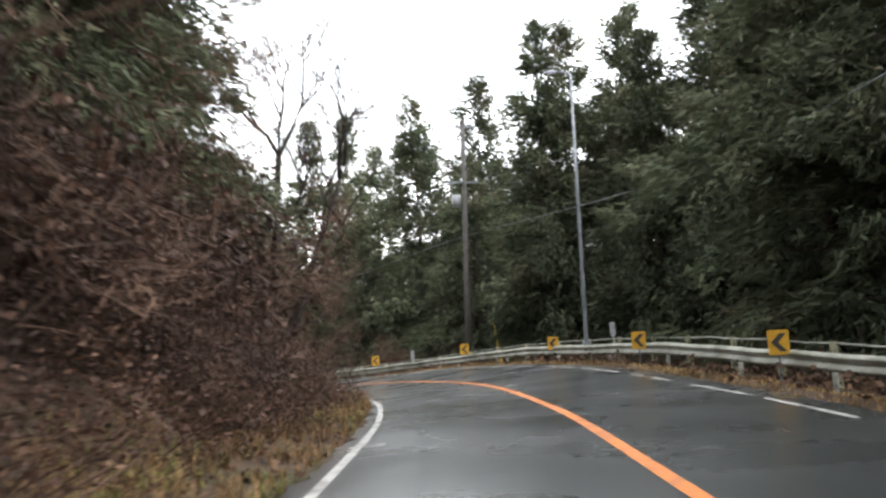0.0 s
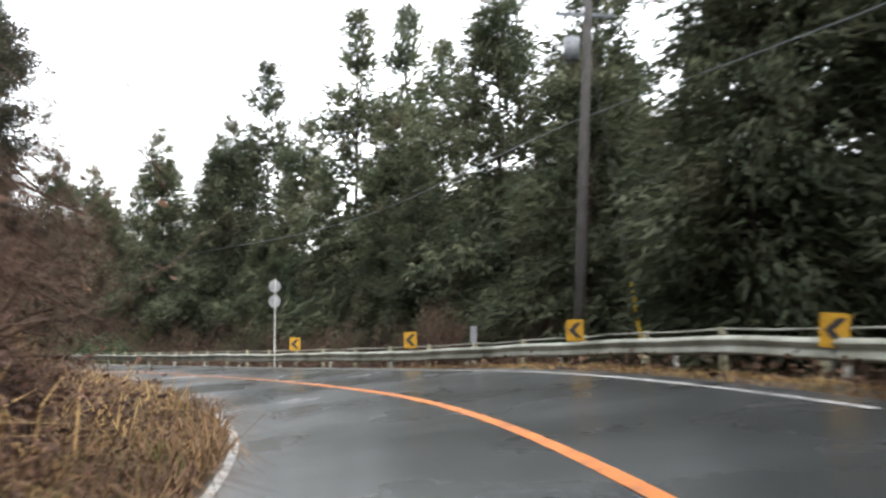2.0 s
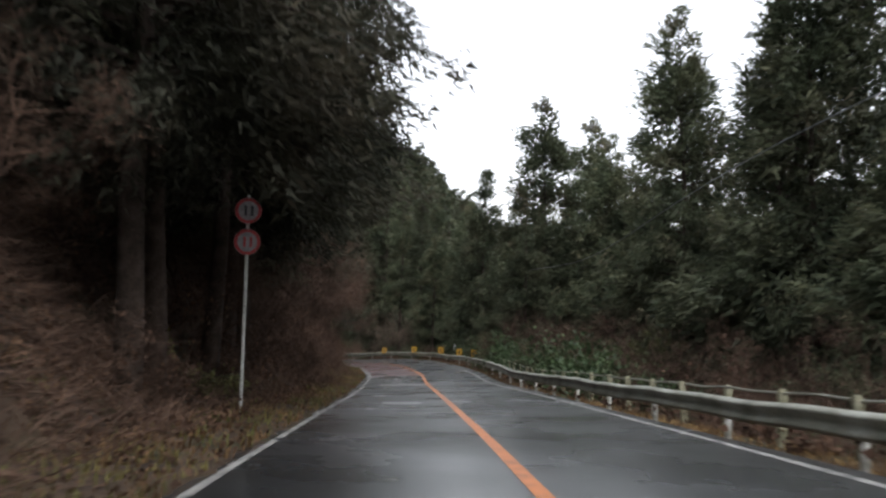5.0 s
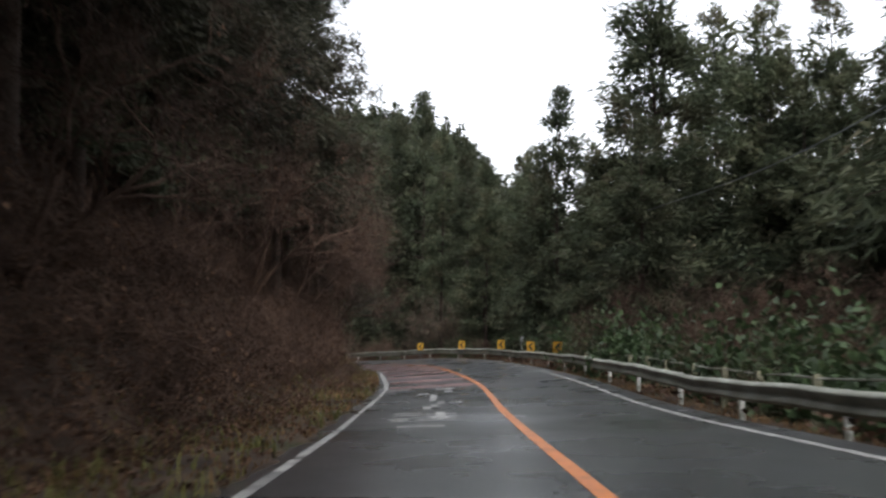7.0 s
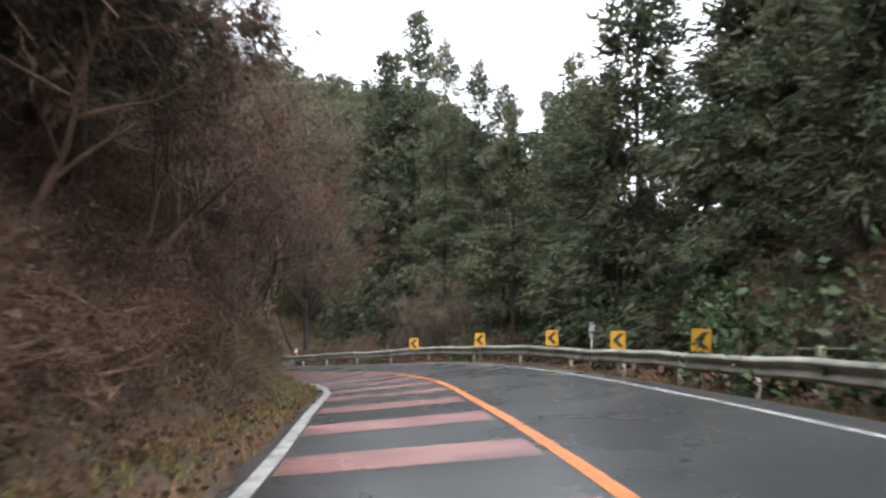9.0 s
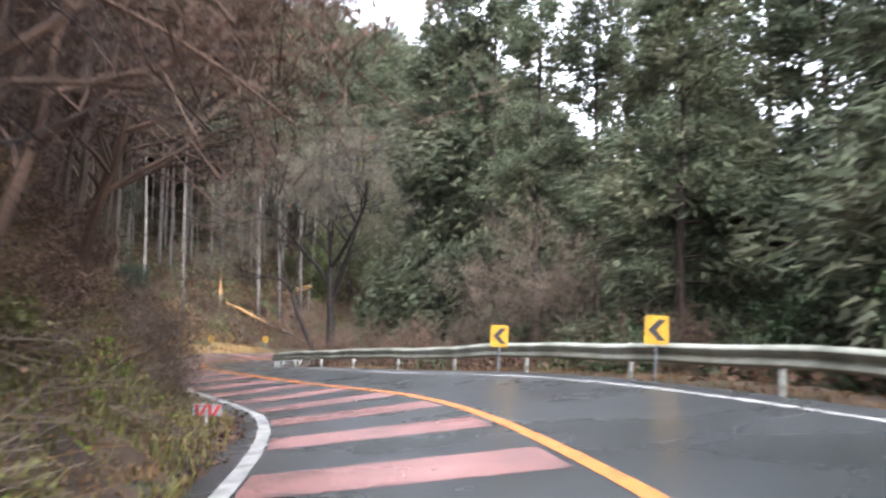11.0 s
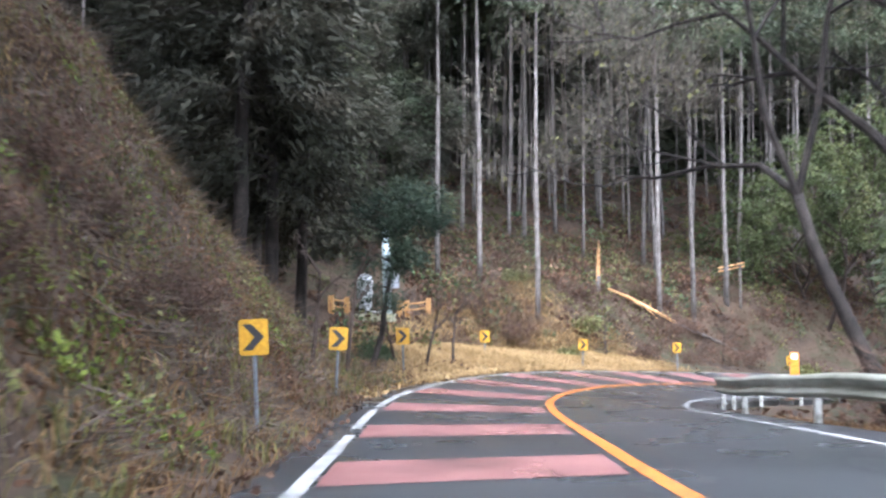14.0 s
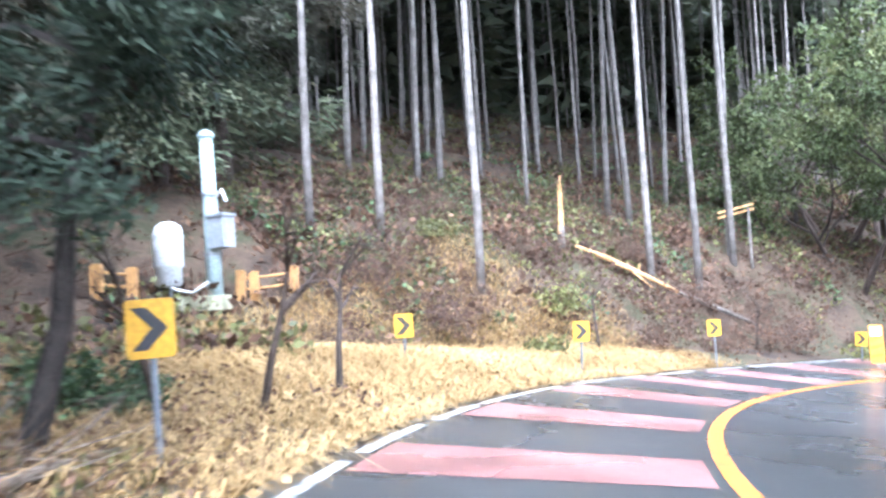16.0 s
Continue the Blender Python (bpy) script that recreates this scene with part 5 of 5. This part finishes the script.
for s in np.arange(137, 172, 1.35):
    for n0 in (-5.2, -6.0, -7.0):
        p = road(s + rng.uniform(-0.6, 0.6), n0 + rng.uniform(-0.35, 0.35))
        (green_c if rng.random() < 0.25 else shrub_b).put(p[0], p[1], rng.uniform(0.35, 0.65), lean=14)
for s in np.arange(56, 168, 1.8):
    for n0 in (-5.6, -7.2, -9.4):
        if rng.random() < (0.3 if n0 > -9 else 0.7) or (n0 > -7 and 60 < s < 84) or (n0 > -8 and 106 < s < 135):
            continue
        shift = 0.9 if s > 134 else 0
        p = road(s + rng.uniform(-0.8, 0.8), n0 + rng.uniform(-0.6, 0.6) + shift - (1.5 if s > 165 else 0))
        k = rng.choice([shrub_a, shrub_b, shrub_b] if s < 136 else SHRUBS) if rng.random() < 0.86 else green_c
        k.put(p[0], p[1], rng.uniform(0.7, 1.15) * (0.6 if s > 138 else 1.15 if 90 < s < 136 else 0.9))
for s, n, sc in ((100, -7.2, 0.8), (108, -7.0, 0.8), (116, -7.6, 0.9), (124, -7.4, 1.0), (129, -6.8, 1.0), (134, -6.6, 0.95), (138.5, -5.6, 1.05), (141, -6.6, 1.15), (143, -5.4, 1.0), (145.5, -6.6, 1.15), (149, -5.8, 1.05), (147.5, -6.6, 0.9), (150, -8.0, 1.1), (154, -7.4, 1.0), (158, -8.5, 1.1), (163, -8.0, 1.0), (145, -10, 1.2), (151.5, -6.2, 1.15), (153.5, -5.6, 1.0), (156.0, -6.4, 1.2), (158.5, -6.0, 1.0), (160.5, -7.0, 1.2), (152.0, -9.5, 1.3), (157.0, -9.8, 1.3), (162.0, -9.6, 1.2), (148, -11, 1.3), (128, -9.5, 1.1), (136, -10, 1.1), (147, -9.0, 0.9), (156, -8.2, 1.3), (160, -7.6, 1.2), (164, -8.2, 1.35), (167, -7.6, 1.2), (170, -8.6, 1.35), (174, -9.5, 1.1)):
    p = road(s, n)
    (bare_a if s < 137 or rng.random() < 0.3 else bare_b).put(p[0], p[1], sc)
for s in np.arange(64, 178, 1.9):
    for n0 in (2.6, 4.6):
        p = road(s + rng.uniform(-0.9, 0.9), rail_n(s) + n0 + rng.uniform(-0.7, 0.9))
        r = rng.random()
        if 106 < s < 134:
            k = green_b if r < 0.6 else (green_a if r < 0.95 else shrub_b)
        elif 134 <= s < 156:
            k = green_a if r < 0.4 else (green_b if r < 0.6 else shrub_a)
        else:
            k = shrub_a if r < 0.45 else (shrub_b if r < 0.75 else (green_b if r < 0.9 else green_a))
        k.put(p[0], p[1], rng.uniform(0.75, 1.2))
for s, n, sc in ((128.3, 6.8, 0.72), (126.0, 8.0, 0.8), (130.5, 8.2, 0.8), (120.0, 6.2, 0.62), (117.5, 7.6, 0.7), (124.0, 7.5, 0.6), (112.0, 7.0, 0.6), (68, 10, 0.75), (74, 9.0, 0.7), (81, 9.5, 0.75), (88, 10.0, 0.7), (95, 9, 0.8), (103, 9.5, 0.8), (111, 8.5, 0.85), (119, 9, 0.9), (158, 8.2, 0.8), (164, 10.5, 0.7), (176, 11.0, 0.6), (161, 7.2, 0.7), (170, 9.0, 0.7), (140, 9.5, 0.7)):
    p = road(s, n)
    (bare_a if s < 135 or rng.random() < 0.5 else bare_b).put(p[0], p[1], sc)
for x, y, sc in ((-107.5, 116.4, 1.2), (-106.2, 118.5, 1.0), (-108.8, 120.4, 1.2), (-106.9, 122.5, 1.0), (-109.5, 125.5, 1.3), (-95.4, 107.0, 0.8), (-111, 118, 1.0), (-108, 127.5, 1.2), (-107, 130.5, 1.4), (-105.8, 113.5, 0.7)):
    rng.choice([green_c, green_c, shrub_b]).put(x, y, sc * 0.9)
for x, y in ((-109, 115.5), (-110.5, 121), (-107.8, 125.3), (-112, 125), (-110, 129), (-113, 119), (-108.5, 132), (-106.8, 134)):
    shrub_b.put(x, y, rng.uniform(0.45, 0.8))
bare_sapling = Kind(bare_tree("pruned_sapling", 61, 2.1, "small pruned bare tree with a crooked stem in straw grass", stems=1, levels=3, r=0.092, mat=bark, spread=0.16, kids=(3, 5), group="saplings along the clearing", wander=0.13, twigs=60, twig_len=0.6, ratio=0.36, first=0.9))
for x, y, sc, zs in ((-93.85, 107.1, 1.0, 1.25), (-97.5, 109.2, 0.8, 1.0), (-98.05, 110.1, 0.85, 1.0), (-99.4, 111.3, 0.85, 1.05), (-106.9, 120.4, 0.8, 1.0), (-108.4, 127.1, 0.8, 1.0), (-92.3, 106.2, 0.9, 1.2)):
    bare_sapling.put(x, y, sc * 1.05, zs=zs, lean=7)
green_a.put(-97.2, 108.5, 0.42)
green_a.put(-98.2, 109.0, 0.3)
leafy_tree = Kind(bare_tree("evergreen_tree", 63, 9.5, "yellow-green evergreen tree at the edge of the wood", stems=2, levels=4, r=0.12, mat=bark, leaf=yellow_leaf, leaves=12000, spread=0.45, kids=(4, 6), group="evergreen trees", size=0.15, twigs=800))
for x, y, sc in ((-111.6, 135.6, 1.2), (-114.5, 138.5, 1.5), (-110.5, 140.0, 1.3), (-116.5, 143.5, 1.6)):
    leafy_tree.put(x, y, sc)
dull_tree = Kind(bare_tree("evergreen_tree", 64, 6.5, "dull green evergreen tree behind the guard rail", stems=3, levels=4, r=0.09, mat=bark, leaf=broadleaf, leaves=11000, spread=0.6, kids=(4, 6), group="evergreen trees", size=0.12, twigs=600))
for s, n, sc in ((137, 8.2, 0.9), (141.5, 9.0, 1.0), (145.0, 8.5, 0.85), (149.5, 9.0, 0.9), (154.5, 9.5, 0.85), (160, 11, 0.9), (133.5, 9.5, 0.9), (166, 11.5, 0.8)):
    p = road(s, n)
    dull_tree.put(p[0], p[1], sc)
for s, n, sc in ((116, 12, 0.8), (146, 10.5, 0.6)):
    p = road(s, n)
    leafy_tree.put(p[0], p[1], sc)
# two tall cedars beside the first curve
cedar_a.top(11.0, 34.4, 15.5, 16)
cedar_b.top(13.8, 37.6, 16.5, 17)


# ---------------------------------------------------------------- grass and litter
def blades(name, mat, count, s0, s1, n0, n1, height, label, seed, droop=0.5, width=0.011, clump=0.25):
    rs = np.random.RandomState(seed)
    k = count // 12
    s, n = rs.uniform(s0, s1, k), rs.uniform(n0, n1, k)
    s, n = np.repeat(s, 12) + rs.normal(0, clump, k * 12), np.repeat(n, 12) + rs.normal(0, clump * 0.7, k * 12)
    lim = verge_in(s) + 0.03
    n = np.where((n < 0) & (n > -lim), -lim, np.where((n >= 0) & (n < 3.4), 3.45, n))
    p = road(s, n)
    p[:, 2] = np.where((n < 0) & (n > -4.2), np.maximum(ground_at(p[:, :2]), p[:, 2]), ground_at(p[:, :2])) - 0.02
    h = height * np.repeat(rs.uniform(0.5, 1.15, k), 12) * rs.uniform(0.6, 1.1, k * 12)
    a = rs.uniform(0, 6.28, k * 12)
    out = np.column_stack([np.cos(a), np.sin(a), 0 * a])
    side = np.column_stack([-np.sin(a), np.cos(a), 0 * a]) * width
    up = np.array([0, 0, 1.0])
    b = rs.uniform(0.2, 1.0, k * 12) * droop
    mid = p + up * (h * 0.62)[:, None] + out * (h * b * 0.35)[:, None]
    tip = p + up * (h * (1.0 - 0.35 * b))[:, None] + out * (h * b)[:, None]
    g = Geo()
    g.quads(np.stack([p - side, p + side, mid + side * 0.8, mid - side * 0.8], 1))
    g.quads(np.stack([mid - side * 0.8, mid + side * 0.8, tip + side * 0.1, tip - side * 0.1], 1))
    return tagged(part(name, g, mat), label, "grass", kind="stuff")


blades("straw_grass", straw, 9000, 46, 80, -6.6, -3.1, 0.62, "tall dry straw-coloured grass on the verge", 1, 2.4, 0.010, 0.4)
blades("straw_grass", dead_leaf, 5000, 46, 80, -6.6, -3.1, 0.5, "withered brown grass among the straw", 19, 2.6, 0.011, 0.4)
blades("arching_reed", pale_straw, 900, 46, 80, -6.4, -3.8, 1.15, "arching pale reed stalks among the verge grass", 13, 1.5, 0.012, 0.3)
blades("green_grass", green_grass, 5000, 46, 80, -6.0, -3.5, 0.4, "green tufts among the dry verge grass", 14, 0.9, 0.010, 0.3)
blades("straw_grass", straw, 4500, 20, 50, -5.2, -3.0, 0.34, "dry brown grass along the thicket edge", 2, 0.9)
blades("straw_grass", straw, 7000, 80, 150, -5.4, -3.0, 0.24, "short dry verge grass below the bank", 3, 1.0)
blades("green_grass", green_grass, 11000, 20, 165, -5.4, -3.0, 0.26, "patchy olive green verge grass", 4, 0.8)
blades("pale_straw_grass", pale_straw, 26000, 182, 194, -9.8, -6.0, 0.3, "pale golden straw grass below the concrete pad", 16, 3.0, 0.008, 0.35)
blades("pale_straw_grass", pale_straw, 34000, 180, 196, -7.0, -3.1, 0.27, "pale golden flattened straw grass in the clearing", 5, 3.2, 0.008, 0.4)
blades("pale_straw_grass", pale_straw, 3500, 146, 172, -9.5, -6.5, 0.6, "pale dry grass along the top of the cutting", 15, 1.2, 0.010, 0.3)
blades("straw_grass", straw, 4500, 160, 182, -5.2, -3.4, 0.3, "dry grass at the foot of the cutting", 12, 1.6)
blades("straw_grass", straw, 24000, 20, 178, 3.45, 4.9, 0.17, "sparse dry grass on the shoulder under the guard rail", 6, 0.9)
blades("pale_straw_grass", pale_straw, 9000, 20, 100, 3.45, 4.6, 0.13, "pale dry grass on the shoulder under the guard rail", 24, 1.2)
blades("green_grass", green_grass, 9000, 138, 180, -7.5, -3.6, 0.42, "grass and weeds hanging on the cutting", 7, 1.0)


def scrub(name, mat, clumps, s0, s1, n0, n1, radius, height, label, seed, per=46, length=0.5, thin=0.008, sag=0.0, leaf=False):
    """Low tangled growth in clumps: thin stalks, or leaves, leaning out from each clump's foot."""
    rs = np.random.RandomState(seed)
    s, n = rs.uniform(s0, s1, clumps), rs.uniform(n0, n1, clumps)
    p = np.repeat(road(s, n), per, 0)
    r = np.repeat(rs.uniform(0.4, 1.3, clumps), per)
    k = len(p)
    a = rs.uniform(0, 6.28, k)
    q = np.sqrt(rs.uniform(0, 1, k)) * radius * r
    p[:, 0] += q * np.cos(a)
    p[:, 1] += q * np.sin(a)
    ss, nn, dd = to_road(p[:, :2])
    ok = dd > 3.5
    p, r, a, q = p[ok], r[ok], a[ok], q[ok]
    k = len(p)
    dome = np.sqrt(np.clip(1 - (q / (radius * r + 0.01)) ** 2, 0.05, 1))
    p[:, 2] = ground_at(p[:, :2]) - 0.02 + height * r * dome * rs.uniform(0, 1, k) ** 1.3 * (1.0 if leaf else 0.5)
    w = np.column_stack([np.cos(a), np.sin(a), np.full(k, 0.55 - sag)]) + rs.normal(0, 0.6, (k, 3))
    L = length * rs.uniform(0.4, 1.2, k)
    g = Geo()
    if leaf:
        kites(g, p, w, L, L * 0.3, rs)
    else:
        sprigs(g, p, w, L, np.full(k, thin), rs)
    return tagged(part(name, g, mat), label, "undergrowth", kind="stuff")


HILL = (181, 222, -34, -6.5)
scrub("brown_undergrowth", twig, 900, *HILL, 0.8, 0.7, "brown leafless undergrowth below the plantation", 71, 50, 0.6, 0.010)
NEAR_HILL = (190, 212, -15, -9.2)
LOG_SLOPE = (192, 212, -9.2, -5.6)
scrub("brown_undergrowth", twig, 420, *NEAR_HILL, 0.7, 0.6, "brown leafless brambles above the far bend", 91, 55, 0.6, 0.009)
scrub("brown_undergrowth", dead_leaf, 300, *NEAR_HILL, 0.6, 0.4, "withered ferns above the far bend", 92, 45, 0.2, leaf=True)
scrub("green_undergrowth", olive_leaf, 170, *NEAR_HILL, 0.7, 0.55, "olive scrub above the far bend", 93, 60, 0.16, leaf=True)
scrub("brown_undergrowth", twig, 160, *LOG_SLOPE, 0.6, 0.22, "low brown brambles round the fallen tree", 95, 50, 0.35, 0.008)
scrub("brown_undergrowth", dead_leaf, 170, *LOG_SLOPE, 0.6, 0.16, "withered leaves round the fallen tree", 96, 45, 0.13, leaf=True)
scrub("green_undergrowth", olive_leaf, 45, *LOG_SLOPE, 0.6, 0.25, "low olive weeds round the fallen tree", 97, 55, 0.13, leaf=True)
scrub("green_undergrowth", broadleaf, 110, *NEAR_HILL, 0.6, 0.5, "dark green ferns above the far bend", 94, 55, 0.16, leaf=True)
scrub("brown_undergrowth", dead_leaf, 650, *HILL, 0.7, 0.45, "withered brown ferns and leaves on the hillside", 72, 40, 0.26, leaf=True)
scrub("green_undergrowth", olive_leaf, 330, *HILL, 0.75, 0.6, "olive green low scrub on the hillside", 73, 60, 0.22, leaf=True)
scrub("green_undergrowth", broadleaf, 130, *HILL, 0.6, 0.5, "dark green low shrubs on the hillside", 74, 60, 0.2, leaf=True)
scrub("brown_undergrowth", pale_twig, 900, 136, 181, -11, -4.0, 0.6, 0.5, "brown weeds and dead stalks on the cutting", 75, 50, 0.75, 0.008, 0.6)
scrub("straw_undergrowth", straw, 520, 136, 181, -9.5, -4.0, 0.5, 0.4, "dry yellowish grass tufts hanging on the cutting", 89, 60, 0.6, 0.007, 0.8)
scrub("brown_undergrowth", dead_leaf, 480, 136, 181, -11, -3.9, 0.5, 0.3, "withered leaves caught on the cutting", 76, 50, 0.085, leaf=True)
scrub("green_undergrowth", moss_leaf, 150, 138, 180, -8.5, -4.0, 0.45, 0.25, "yellow-green weeds and moss on the cutting", 77, 120, 0.09, leaf=True)
scrub("green_undergrowth", olive_leaf, 160, 136, 180, -9.5, -4.0, 0.6, 0.35, "olive weeds on the cutting", 78, 90, 0.09, leaf=True)
scrub("brown_undergrowth", russet_leaf, 700, 18, 56, -9, -3.9, 0.7, 1.4, "withered brown leaves hanging in the thicket", 88, 70, 0.09, leaf=True)
scrub("brown_undergrowth", russet_twig, 340, 18, 56, -9, -4.2, 0.7, 0.7, "dark tangled stalks at the thicket foot", 90, 46, 0.7, 0.007)
scrub("brown_undergrowth", twig, 620, 56, 136, -9, -4.2, 0.7, 0.7, "brown tangled stalks along the thicket foot", 79, 46, 0.7, 0.007)
scrub("brown_undergrowth", dead_leaf, 420, 84, 136, -6.5, -4.0, 0.5, 0.3, "withered leaves at the foot of the bank", 80, 60, 0.10, leaf=True)
scrub("brown_undergrowth", twig, 420, 70, 88, -8.5, -4.6, 0.7, 0.6, "brown creepers hanging on the end of the bank", 86, 60, 0.7, 0.008, 0.6)
scrub("brown_undergrowth", dead_leaf, 200, 70, 88, -8.5, -4.6, 0.6, 0.3, "withered leaves on the end of the bank", 87, 50, 0.1, leaf=True)
scrub("brown_undergrowth", twig, 160, 46, 82, -6.4, -4.0, 0.5, 0.7, "brown stalks among the dry verge grass", 81, 40, 0.7, 0.006)
scrub("brown_undergrowth", dead_leaf, 300, 168, 184, -9, -3.6, 0.5, 0.25, "brown leaves and dead stalks beside the clearing", 85, 60, 0.085, leaf=True)
scrub("bamboo_grass", broadleaf, 420, 103, 134, 5.0, 8.2, 0.6, 2.3, "green bamboo grass behind the pipe fence", 82, 80, 0.24, leaf=True)
scrub("brown_undergrowth", dead_leaf, 380, 20, 178, 4.6, 8.5, 0.6, 0.4, "withered brown leaves below the guard rail", 83, 40, 0.16, leaf=True)
scrub("brown_undergrowth", twig, 420, 20, 180, 5.6, 9.5, 0.8, 1.2, "brown leafless stalks behind the guard rail", 84, 46, 0.8, 0.008)


def litter(name, mat, count, s0, s1, n0, n1, size, label, seed):
    rs = np.random.RandomState(seed)
    s, n = rs.uniform(s0, s1, count), rs.uniform(n0, n1, count)
    p = road(s, n)
    p[:, 2] = np.where(n > -4.2, np.maximum(ground_at(p[:, :2]), p[:, 2] + 0.03), ground_at(p[:, :2])) + rs.uniform(0.005, 0.06, count)
    g = Geo()
    L = rs.uniform(0.5, 1.4, count) * size
    kites(g, p, rs.normal(size=(count, 3)) * np.array([1, 1, 0.4]), L, L * 0.4, rs)
    return tagged(part(name, g, mat), label, "leaf litter", kind="stuff")


litter("leaf_litter", dead_leaf, 18000, 20, 172, -12, -3.5, 0.09, "brown fallen leaves over the bank", 8)
litter("leaf_litter", dead_leaf, 5000, 20, 178, 3.5, 7.5, 0.12, "brown fallen leaves on the shoulder", 9)
litter("leaf_litter", dead_leaf, 18000, 170, 222, -26, -3.4, 0.10, "brown fallen leaves on the hillside", 10)
litter("leaf_litter", dead_leaf, 9000, 20, 180, -4.4, -3.05, 0.08, "brown fallen leaves along the edge of the road", 17)
litter("leaf_litter", pale_straw, 3000, 176, 196, -4.6, -3.1, 0.09, "dry straw scraps beside the white line", 18)
